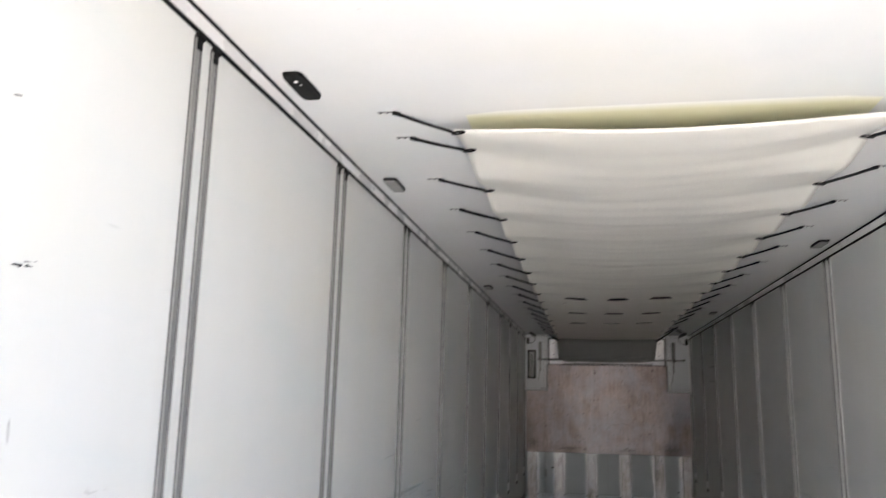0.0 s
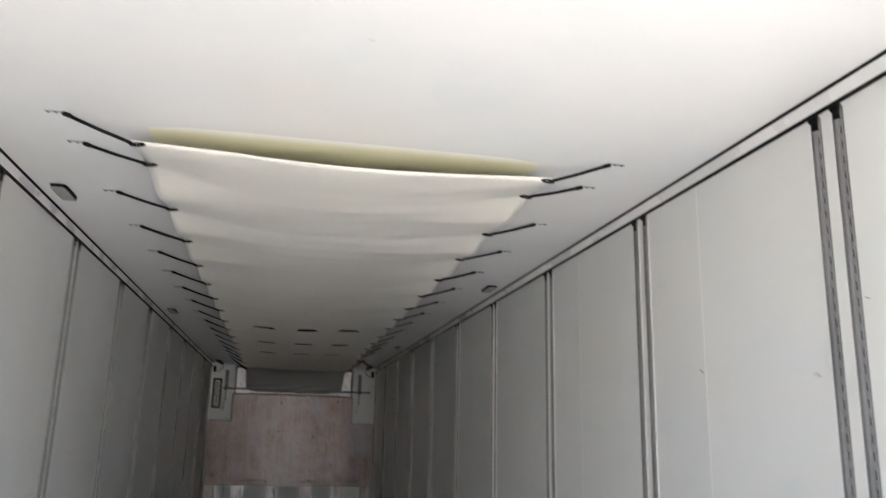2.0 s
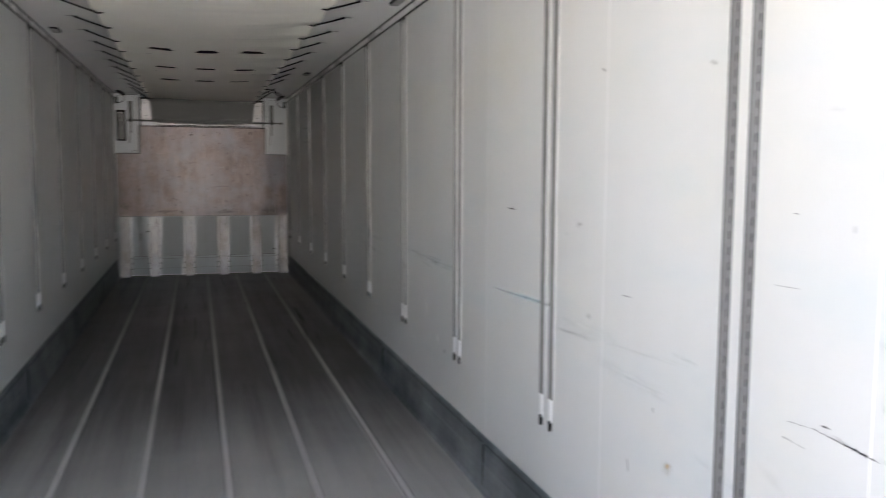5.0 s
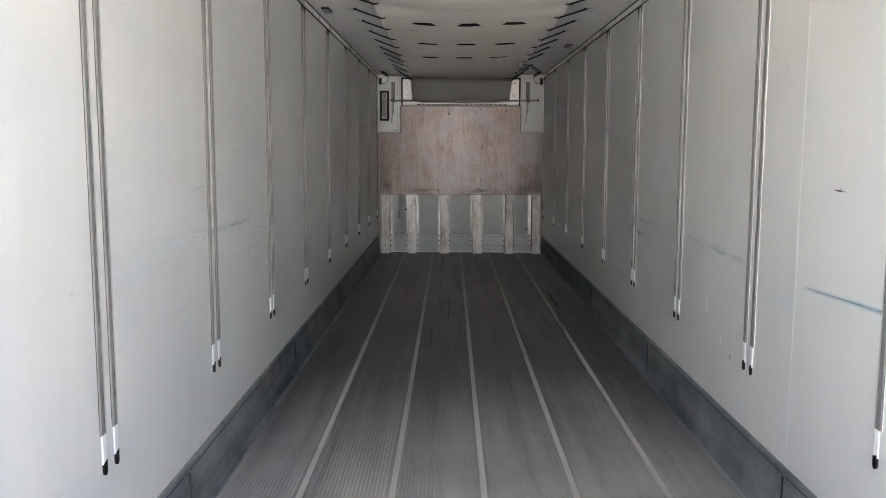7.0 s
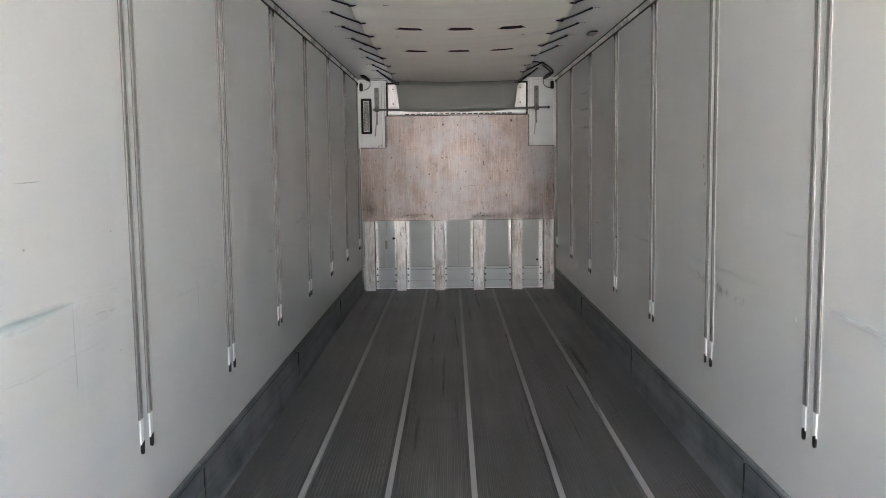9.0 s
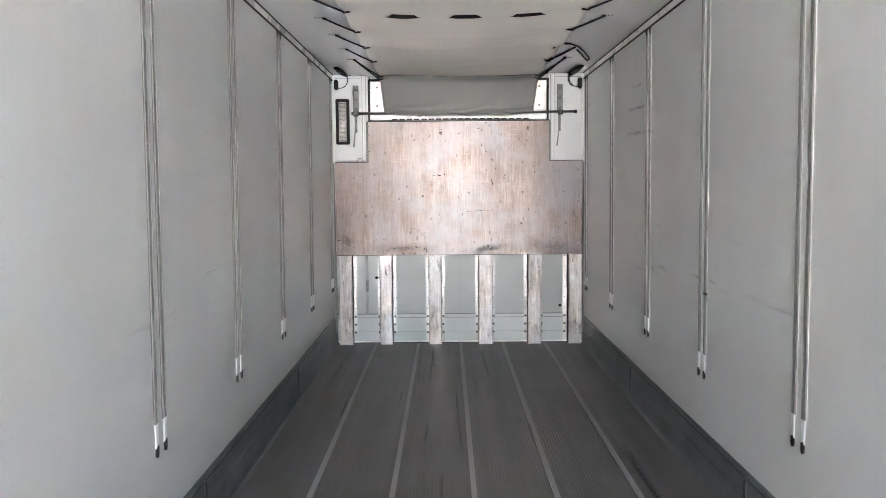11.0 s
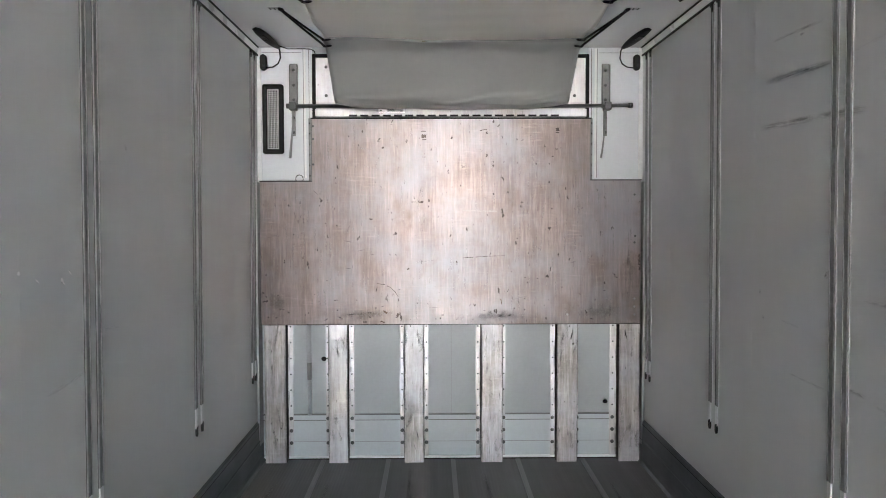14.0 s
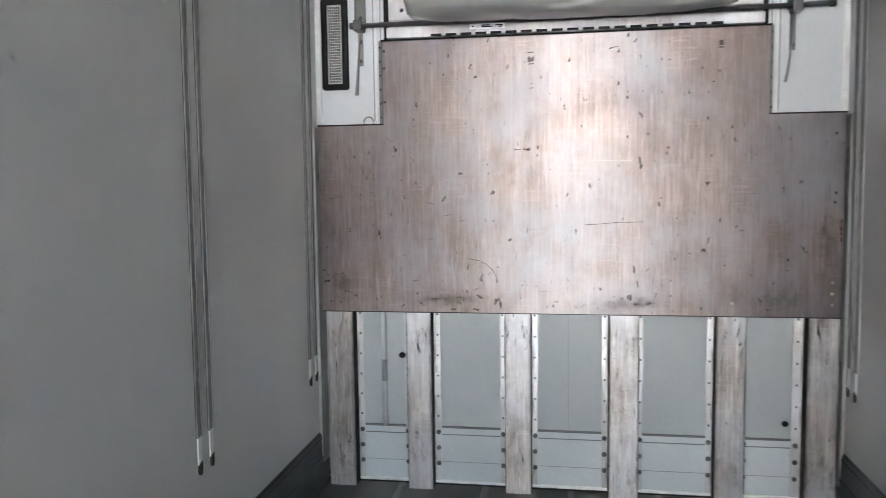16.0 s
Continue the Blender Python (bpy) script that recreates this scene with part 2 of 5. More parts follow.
SLOT = plain("slot_dark", (0.008, 0.008, 0.008), 0.8, 0.0, 0.2, 30.0, 0.1)
WHITE = plain("white_plastic", (0.86, 0.86, 0.86), 0.35, 0.0, 0.05)
SIDE = plain("side_angle", (0.36, 0.36, 0.355), 0.45, 0.1, 0.2, 16.0)
SHADE_GRIME = plain("shaded_grimy_side", (0.022, 0.017, 0.014), 0.7, 0.0, 0.5, 20.0, 0.2)
BOARD = plain("front_board", (0.435, 0.465, 0.478), 0.35, 0.0, 0.08, 16.0)
LOWER = plain("lower_board", (0.55, 0.59, 0.61), 0.35, 0.0, 0.1, 16.0)
CORNER = plain("front_corner", (0.67, 0.69, 0.715), 0.32, 0.0, 0.06, 16.0)
POST = plain("post_aluminium", (0.27, 0.265, 0.26), 0.45, 0.5, 0.15, 20.0)
HOLE = plain("post_hole", (0.05, 0.048, 0.046), 0.7, 0.0, 0.3, 30.0, 0.2)
STEEL = plain("steel", (0.25, 0.25, 0.25), 0.42, 0.8, 0.25, 40.0)
IRON = plain("bracket_steel", (0.17, 0.17, 0.17), 0.45, 0.4, 0.3, 40.0)
BRIGHT = plain("bright_steel", (0.50, 0.49, 0.48), 0.4, 0.6, 0.4, 40.0)
DARKSTEEL = plain("dark_steel", (0.10, 0.10, 0.10), 0.4, 0.8, 0.3, 40.0)
GREY = plain("grey_plastic", (0.30, 0.30, 0.30), 0.4, 0.0, 0.12)
PIPE = plain("grey_pipe", (0.52, 0.54, 0.545), 0.4, 0.0, 0.08)
DIM = plain("dim_glass", (0.030, 0.030, 0.030), 0.25, 0.0, 0.2)
LENS = plain("lens_plastic", (0.36, 0.36, 0.35), 0.22, 0.0, 0.1)
SHEET = aluminium("bulkhead_sheet", (0.380, 0.312, 0.294), (0.190, 0.153, 0.141), 0.46, 0.9, 0.92)
CHANNEL = aluminium("channel_aluminium", (0.48, 0.445, 0.425), (0.105, 0.087, 0.078), 0.42, 0.95, 0.5)
FLANGE = aluminium("flange_aluminium", (0.62, 0.60, 0.59), (0.36, 0.335, 0.325), 0.40, 0.5)
PLATE = aluminium("face_plate", (0.46, 0.44, 0.425), (0.27, 0.25, 0.238), 0.42, 0.5)
CONCRETE = plain("yard_concrete", (0.47, 0.46, 0.447), 0.85, 0.0, 0.2, 12.0)
LIGHT_BLOCK = plain("yard_wall", (0.15, 0.15, 0.145), 0.9, 0.0, 0.2, 6.0)
OUTER = plain("outer_skin", (0.70, 0.70, 0.70), 0.4, 0.0, 0.08)


def floor_material(name, light, dark, rough, dim_dirt=None, start=6.5, end=10.0):
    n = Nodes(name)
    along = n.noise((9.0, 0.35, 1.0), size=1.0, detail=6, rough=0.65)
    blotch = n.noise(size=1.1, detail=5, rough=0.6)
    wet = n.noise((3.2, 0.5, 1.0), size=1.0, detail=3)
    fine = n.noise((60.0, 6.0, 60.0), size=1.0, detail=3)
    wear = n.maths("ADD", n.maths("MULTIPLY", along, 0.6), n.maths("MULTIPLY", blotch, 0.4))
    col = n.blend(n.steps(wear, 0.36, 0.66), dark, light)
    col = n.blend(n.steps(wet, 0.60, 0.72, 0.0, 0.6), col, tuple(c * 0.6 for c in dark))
    if dim_dirt:
        # dirt and daylight falloff, both as colour darkening in patches towards the bulkhead
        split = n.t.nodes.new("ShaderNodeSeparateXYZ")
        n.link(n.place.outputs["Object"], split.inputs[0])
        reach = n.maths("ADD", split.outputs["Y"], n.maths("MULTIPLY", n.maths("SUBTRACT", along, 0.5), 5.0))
        col = n.blend(n.steps(reach, start, end, 0.0, 0.95), col, dim_dirt)
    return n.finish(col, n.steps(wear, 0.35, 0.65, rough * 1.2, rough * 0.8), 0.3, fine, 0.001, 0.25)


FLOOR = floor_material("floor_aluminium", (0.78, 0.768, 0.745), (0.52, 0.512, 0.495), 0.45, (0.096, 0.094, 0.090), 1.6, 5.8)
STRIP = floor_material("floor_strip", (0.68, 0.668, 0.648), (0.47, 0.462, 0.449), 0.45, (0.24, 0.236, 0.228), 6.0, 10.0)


def scuff_material():
    n = Nodes("scuff_plate")
    along = n.noise((6.0, 0.7, 7.0), size=1.0, detail=6, rough=0.65)
    cloud = n.noise((1.0, 1.0, 1.0), size=3.0, detail=5, rough=0.6)
    dents = n.noise((1.0, 0.5, 1.0), size=7.0, detail=3)
    wear = n.maths("ADD", n.maths("MULTIPLY", along, 0.5), n.maths("MULTIPLY", cloud, 0.5))
    col = n.blend(n.steps(wear, 0.38, 0.64), (0.085, 0.099, 0.106), (0.29, 0.315, 0.325))
    # plates also darken towards the bulkhead, daylight falloff put into their colour
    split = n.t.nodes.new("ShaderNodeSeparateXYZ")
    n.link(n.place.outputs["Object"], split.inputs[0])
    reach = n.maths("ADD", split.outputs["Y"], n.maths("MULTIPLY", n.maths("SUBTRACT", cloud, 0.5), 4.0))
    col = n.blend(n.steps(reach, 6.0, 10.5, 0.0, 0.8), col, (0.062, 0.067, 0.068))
    return n.finish(col, n.steps(wear, 0.3, 0.7, 0.5, 0.36), 0.3, dents, 0.006, 0.3)


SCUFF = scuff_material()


def canvas_material():
    n = Nodes("chute_canvas")
    cloud = n.noise(size=1.4, detail=4)
    cross = n.noise((0.7, 5.5, 1.0), size=1.0, detail=5, rough=0.55)
    weave = n.noise(size=420.0, detail=1)
    col = n.blend(n.steps(cloud, 0.35, 0.7), (0.86, 0.84, 0.775), (0.89, 0.875, 0.82))
    m = n.finish(col, 0.28, 0.0, n.maths("ADD", cross, n.maths("MULTIPLY", weave, 0.03)), 0.010, 0.06)
    # thin cloth that lets some light through
    thin = n.t.nodes.new("ShaderNodeBsdfTranslucent")
    thin.inputs["Color"].default_value = (0.80, 0.74, 0.52, 1.0)
    both = n.t.nodes.new("ShaderNodeMixShader")
    both.inputs["Fac"].default_value = 0.06
    n.link(n.b.outputs["BSDF"], both.inputs[1])
    n.link(thin.outputs["BSDF"], both.inputs[2])
    n.link(both.outputs["Shader"], n.t.nodes["Material Output"].inputs["Surface"])
    return m


CANVAS = canvas_material()


def bounce_tint_material():
    """Pale cloth with the chute's yellow bounce light in its colour, fading to ceiling white along its front edge."""
    n = Nodes("bounce_tinted_canvas")
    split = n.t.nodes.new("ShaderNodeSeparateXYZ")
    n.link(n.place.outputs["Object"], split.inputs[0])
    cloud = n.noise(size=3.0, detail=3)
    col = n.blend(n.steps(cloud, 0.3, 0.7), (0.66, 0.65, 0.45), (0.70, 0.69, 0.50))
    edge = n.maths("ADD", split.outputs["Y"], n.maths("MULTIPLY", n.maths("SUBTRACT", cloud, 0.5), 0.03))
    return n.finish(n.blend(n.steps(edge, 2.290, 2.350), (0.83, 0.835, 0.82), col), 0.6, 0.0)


CANVAS_IN = bounce_tint_material()
# same cloth as the chute, greyed so the colour carries its shade
SHADED_FLAP = plain("shaded_flap_canvas", (0.29, 0.294, 0.282), 0.36, 0.0, 0.06, 8.0)
HEM = plain("canvas_hem", (0.80, 0.79, 0.74), 0.5, 0.0, 0.06)

BLACK_SCRATCH = mark_material("black_scratch", (0.03, 0.03, 0.03), 1.0, 7.0, 3.0)
GREY_SMEAR = smudge_material("grey_smear", (0.20, 0.20, 0.20), 0.52, 0.25)
FAINT_SMEAR = smudge_material("faint_smear", (0.36, 0.385, 0.39), 0.42)
BLUE_SMEAR = streak_material("blue_smear", (0.30, 0.76, 0.88), 0.33, 3.0, 4.0, 0.40)
BLUE_PATCH = smudge_material("blue_patch", (0.38, 0.62, 0.67), 0.40)
LONG_FAINT = streak_material("long_faint", (0.50, 0.78, 0.84), 0.16, 3.0, 4.0, 0.40)
TEAL_SMEAR = streak_material("teal_smear", (0.26, 0.60, 0.70), 0.30, 4.0, 2.0, 0.38)
ORANGE_STAIN = smudge_material("orange_stain", (0.92, 0.68, 0.40), 0.45, 0.85)
WHITE_SCRAPE = mark_material("white_scrape", (0.93, 0.93, 0.92), 0.9, 2.0, 4.0)
FINE_BRIGHT = streak_material("fine_bright", (0.60, 0.575, 0.56), 0.42, 5.0, 3.0, 0.40)
FINE_DARK = streak_material("fine_dark", (0.09, 0.075, 0.07), 0.45, 5.0, 3.0, 0.42)
WET = streak_material("wet_streak", (0.05, 0.048, 0.046), 0.55, 2.0, 2.0, 0.34)
DULL = streak_material("dull_streak", (0.30, 0.295, 0.285), 0.5, 3.0, 3.0, 0.36)
RUB = smear_material("rubbed_smear", (0.22, 0.22, 0.22), 0.30, 2.5, 12.0, 0.8)
RUB_SOFT = smear_material("soft_smear", (0.32, 0.32, 0.32), 0.19, 2.0, 7.0, 0.6, 0.6)
RUB_DIM = smear_material("dim_smear", (0.40, 0.40, 0.40), 0.09, 2.0, 5.0, 0.4, 0.5)
BLUE_RUB = smear_material("blue_rub", (0.48, 0.82, 0.90), 0.40, 4.0, 6.0, 0.6, 0.6)
PINK_RUB = smear_material("pink_rub", (0.76, 0.64, 0.62), 0.12, 3.0, 4.0, 0.3, 0.5)
HAZE_BLUE = smear_material("pale_blue_haze", (0.62, 0.82, 0.86), 0.14, 5.0, 5.0, 0.4, 0.5)
YELLOW_DAB = smear_material("yellow_dab", (0.95, 0.92, 0.66), 0.30, 3.0, 3.0, 0.15, 0.22)
BAND = streak_material("soft_blue_band", (0.36, 0.76, 0.86), 0.24, 2.0, 2.0, 0.22)
BAND_GREY = streak_material("soft_grey_band", (0.45, 0.49, 0.50), 0.12, 2.0, 2.0, 0.20)
SPOT = plain("dark_spot", (0.085, 0.068, 0.060), 0.6, 0.0, 0.4, 60.0, 0.2)
RUST = plain("brown_spot", (0.11, 0.075, 0.055), 0.6, 0.0, 0.3, 60.0, 0.2)
RUBBED = plain("rubbed_metal", (0.36, 0.335, 0.32), 0.5, 0.6, 0.2, 60.0)
BROWN = smudge_material("brown_soil", (0.10, 0.075, 0.06), 0.42, 0.6)
CANVAS_STAIN = smudge_material("canvas_stain", (0.42, 0.36, 0.20), 0.7, 0.8, 0.5)
CHIP = plain("white_chip", (0.93, 0.93, 0.92), 0.5, 0.0, 0.05)
INK = plain("black_rubbing", (0.05, 0.05, 0.05), 0.6, 0.0, 0.3, 60.0, 0.2)
GREY_INK = plain("grey_rubbing", (0.26, 0.26, 0.26), 0.6, 0.0, 0.4, 60.0, 0.2)
RUB_DARK = plain("dark_rub", (0.42, 0.42, 0.42), 0.6, 0.0, 0.4, 60.0, 0.2)
RUB_PALE = plain("pale_rub", (0.58, 0.58, 0.58), 0.6, 0.0, 0.2, 60.0, 0.2)
DARK_SCUFF = streak_material("dark_scuff", (0.18, 0.18, 0.18), 0.5, 4.0, 4.0, 0.38)
FAR_SCUFF = streak_material("grey_scuff", (0.22, 0.22, 0.22), 0.55, 4.0, 4.0, 0.38)
DARK_STAIN = mark_material("dark_stain", (0.07, 0.055, 0.05), 0.75, 4.0, 5.0)


# ---- mesh helpers ----
def box(bm, x0, x1, y0, y1, z0, z1):
    """A box added to bm."""
    v = [bm.verts.new((x, y, z)) for z in (z0, z1) for x, y in ((x0, y0), (x1, y0), (x1, y1), (x0, y1))]
    for f in ((3, 2, 1, 0), (4, 5, 6, 7), (0, 1, 5, 4), (1, 2, 6, 5), (2, 3, 7, 6), (3, 0, 4, 7)):
        bm.faces.new([v[i] for i in f])
    return bm


def boxes(*rows, soft=0.0):
    """A bmesh of boxes, with bevelled edges where soft is given."""
    bm = bmesh.new()
    for r in rows:
        box(bm, *r)
    if soft:
        bmesh.ops.bevel(bm, geom=list(bm.edges), offset=soft, segments=2, profile=0.6, affect="EDGES")
    return bm


def sweep(points, place, a, b, steps=1, closed=True):
    """A bmesh of a profile drawn from a to b; place(u, v, s) gives the point of the profile's (u, v) at s."""
    bm = bmesh.new()
    rings = []
    for i in range(steps + 1):
        s = a + (b - a) * i / steps
        rings.append([bm.verts.new(place(u, v, s)) for u, v in points])
    n = len(points)
    for r, q in zip(rings, rings[1:]):
        for i in range(n if closed else n - 1):
            j = (i + 1) % n
            bm.faces.new((r[i], r[j], q[j], q[i]))
    if closed:
        bm.faces.new(rings[0][::-1])
        bm.faces.new(rings[-1])
    bmesh.ops.recalc_face_normals(bm, faces=bm.faces)
    return bm


def tube(path, radius, sides=8, flat=1.0):
    """A bmesh of a round or flattened bar along a path of points."""
    bm = bmesh.new()
    pts = [Vector(p) for p in path]
    rings = []
    for i, p in enumerate(pts):
        d = (pts[min(i + 1, len(pts) - 1)] - pts[max(i - 1, 0)]).normalized()
        side = d.cross(Vector((0, 0, 1)))
        side = side.normalized() if side.length > 0.05 else Vector((1, 0, 0))
        up = side.cross(d).normalized()
        rings.append([bm.verts.new(p + radius * (math.cos(a) * side + math.sin(a) * up * flat))
                      for a in (2 * math.pi * k / sides for k in range(sides))])
    for r, q in zip(rings, rings[1:]):
        for k in range(sides):
            bm.faces.new((r[k], r[(k + 1) % sides], q[(k + 1) % sides], q[k]))
    bm.faces.new(rings[0][::-1])
    bm.faces.new(rings[-1])
    bmesh.ops.recalc_face_normals(bm, faces=bm.faces)
    return bm


def disc(radius, height, sides=12, dome=0.0):
    """A short round stud on z = 0, with a rounded head."""
    bm = bmesh.new()
    rings = []
    for r, z in ((radius, 0.0), (radius, height * 0.5), (radius * 0.75, height * (0.9 if dome else 1.0)), (radius * 0.3, height)):
        rings.append([bm.verts.new((r * math.cos(2 * math.pi * k / sides), r * math.sin(2 * math.pi * k / sides), z)) for k in range(sides)])
    for r, q in zip(rings, rings[1:]):
        for k in range(sides):
            bm.faces.new((r[k], r[(k + 1) % sides], q[(k + 1) % sides], q[k]))
    bm.faces.new(rings[0][::-1])
    bm.faces.new(rings[-1])
    return bm


def mesh_of(name, bm, material, smooth=False):
    me = bpy.data.meshes.new(name)
    bm.to_mesh(me)
    bm.free()
    me.materials.append(material)
    if smooth:
        me.shade_smooth()
    return me


def thing(name, label, category, group="", kind="", at=None):
    """A top-level thing: an empty at its base that carries its parts."""
    ob = tagged(new(name), label, category, group, kind)
    if at is not None:
        ob.matrix_world = at
    return ob


def part(name, bm, material, parent, label="", smooth=False, at=None):
    """One mesh object under a thing or a part."""
    ob = new(name, mesh_of(name, bm, material, smooth))
    ob.parent = parent
    if at is not None:
        ob.matrix_basis = at
    return tagged(ob, label)


def piece(name, me, parent, at):
    """One more object on a mesh that alike pieces share."""
    ob = new(name, me)
    ob.parent = parent
    ob.matrix_basis = at
    return ob


def structure(name, bm, material, label, category):
    return tagged(new(name, mesh_of(name, bm, material)), label, category, kind="structure")


def mark(parent, material, centre, along, across, length, width, name="scuff"):
    """A thin ragged patch lying on a surface."""
    c, a, b = Vector(centre), Vector(along).normalized() * length / 2, Vector(across).normalized() * width / 2
    bm = bmesh.new()
    uv = bm.loops.layers.uv.new("UVMap")
    vs = [bm.verts.new(c + i * a + j * b) for i, j in ((-1, -1), (1, -1), (1, 1), (-1, 1))]
    f = bm.faces.new(vs)
    for lp, q in zip(f.loops, ((0, 0), (1, 0), (1, 1), (0, 1))):
        lp[uv].uv = q
    ob = part(name, bm, material, parent)
    ob.visible_shadow = False
    return ob


# ---- setting: outside ground and trailer shell ----
bm = bmesh.new()
bmesh.ops.create_grid(bm, x_segments=8, y_segments=8, size=900)
ground = structure("ground", bm, CONCRETE, "pale concrete yard behind the trailer", "ground")
ground.location = (0, 0, -1.25)

# unseen dark walls, added to block and shape the daylight entering the trailer
structure("yard_wall", boxes((-40, 0.4, -9.6, -9.0, -1.3, 4.4), (3.7, 40, -9.6, -9.0, -1.3, 4.4)), LIGHT_BLOCK, "unseen dark wall with a gap, added to block light", "wall")
for x, high in ((-4.4, 2.5), (3.8, 2.5)):
    structure("yard_wall", boxes((x, x + 0.6, -8.99, 1.5, -1.3, high)), LIGHT_BLOCK, "unseen dark side wall, added to block light", "wall")

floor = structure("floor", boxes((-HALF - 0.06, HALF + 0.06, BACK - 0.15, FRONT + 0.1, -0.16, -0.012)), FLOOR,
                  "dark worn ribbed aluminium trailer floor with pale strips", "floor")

wall_left = structure("wall_left", boxes((-HALF - 0.07, -HALF - 0.005, BACK - 0.02, FRONT + 0.1, -0.16, 2.83)), OUTER,
                      "white glass-fibre side wall lining with scuffs", "wall")
wall_right = structure("wall_right", boxes((HALF + 0.005, HALF + 0.07, BACK - 0.02, FRONT + 0.1, -0.16, 2.83)), OUTER,
                       "white glass-fibre side wall lining with black and blue scuffs", "wall")
wall_left.matrix_world, wall_right.matrix_world = leaning(-1), leaning(1)


def ceiling_mesh():
    """One sheet with thickness, following the fall of the roof, with a raised joint across it."""
    bm = bmesh.new()
    cuts = [BACK - 0.15, 1.078, 1.082, 1.087, 1.091, FRONT + 0.1]
    lift = [0, 0, 0.0005, 0.0005, 0, 0]
    low = [[bm.verts.new((x, y, roof(y) - d)) for x in (-HALF - 0.005, HALF + 0.005)] for y, d in zip(cuts, lift)]
    high = [[bm.verts.new((x, y, 2.83)) for x in (-HALF - 0.005, HALF + 0.005)] for y in (cuts[0], cuts[-1])]
    for a, b in zip(low, low[1:]):
        bm.faces.new((a[0], b[0], b[1], a[1]))
    bm.faces.new((high[0][0], high[0][1], high[1][1], high[1][0]))
    bm.faces.new((low[0][0], low[0][1], high[0][1], high[0][0]))
    bm.faces.new((low[-1][1], low[-1][0], high[1][0], high[1][1]))
    return bm


ceiling = structure("ceiling", ceiling_mesh(), CEILING, "smooth glossy white ceiling lining", "ceiling")
wall_front = structure("wall_front", boxes((-HALF - 0.005, HALF + 0.005, FRONT, FRONT + 0.1, -0.012, 2.83)), BOARD,
                       "pale grey front wall behind the metal bulkhead", "wall")


def trim_piece(side):
    """Coved trim in the corner of wall and ceiling, between two black joints."""
    def corner(u, v, s):
        return (side * (TOP - u), s, roof(s) - v)
    cove = [(0.0, 0.056)] + [(0.002 + 0.006 * (1 - math.cos(a)), 0.054 - 0.053 * math.sin(a)) for a in np.linspace(0.05, 1.45, 8)] + [(0.008, 0.0), (0.0, 0.0)]
    ob = structure("trim_left" if side < 0 else "trim_right", sweep(cove, corner, BACK, FRONT, 12), TRIM,
                   "white coved trim strip between black joints", "trim")
    part("joint", sweep([(0.0, 0.050), (0.007, 0.050), (0.008, 0.059), (0.0, 0.060)], corner, BACK, FRONT, 12), GASKET, ob, "black rubber joint")
    part("joint", sweep([(0.002, 0.0), (0.002, 0.008), (0.010, 0.008), (0.011, 0.0)], corner, BACK, FRONT, 12), GASKET, ob, "black rubber joint")
    return ob


trim_left, trim_right = trim_piece(-1), trim_piece(1)


def baseboard(side):
    """Kick plates of thick sheet: a sloped lip, an upright face with a crease, joints between the plates."""
    face = [(0.0, 0.264), (0.011, 0.262), (0.016, 0.257), (0.018, 0.244), (0.016, 0.238), (0.019, 0.150), (0.0225, 0.142), (0.021, 0.134),
            (0.025, 0.040), (0.030, 0.014), (0.042, 0.002), (0.042, -0.012), (0.0, -0.012)]
    ob = tagged(new("baseboard_left" if side < 0 else "baseboard_right"), "dented blue-grey metal kick plate along the wall foot", "baseboard", kind="structure")
    cuts = [BACK, 1.15, 3.36, 5.57, 7.78, 9.99, FRONT]
    for a, b in zip(cuts, cuts[1:]):
        def kick(u, v, s):
            wave = 0.0025 * noise.noise((side * 3.0, s * 2.1, v * 6.0)) if 0.02 < v < 0.26 else 0.0
            return (side * (HALF - max(0.0, u + wave)), s, v)
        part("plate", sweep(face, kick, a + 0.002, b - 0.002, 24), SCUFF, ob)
    part("lip_joint", boxes((min(side * (HALF - 0.017), side * (HALF - 0.0185)), max(side * (HALF - 0.017), side * (HALF - 0.0185)), BACK, FRONT, 0.2385, 0.2425)), GROOVE, ob, "dark joint under the lip")
    for c in cuts[1:-1]:
        part("joint_gap", boxes((min(side * (HALF - 0.0205), side * (HALF - 0.0270)), max(side * (HALF - 0.0205), side * (HALF - 0.0270)), c - 0.003, c + 0.003, 0.03, 0.236)), GROOVE, ob, "dark joint between plates")
        part("cover_strip", sweep([(u + 0.002, v) for u, v in face[3:9]] + [(0.0, 0.016), (0.0, 0.24)],
                                  lambda u, v, s: (side * (HALF - u), s, v), c - 0.012, c + 0.012), SCUFF, ob)
    return ob


baseboard_left, baseboard_right = baseboard(-1), baseboard(1)


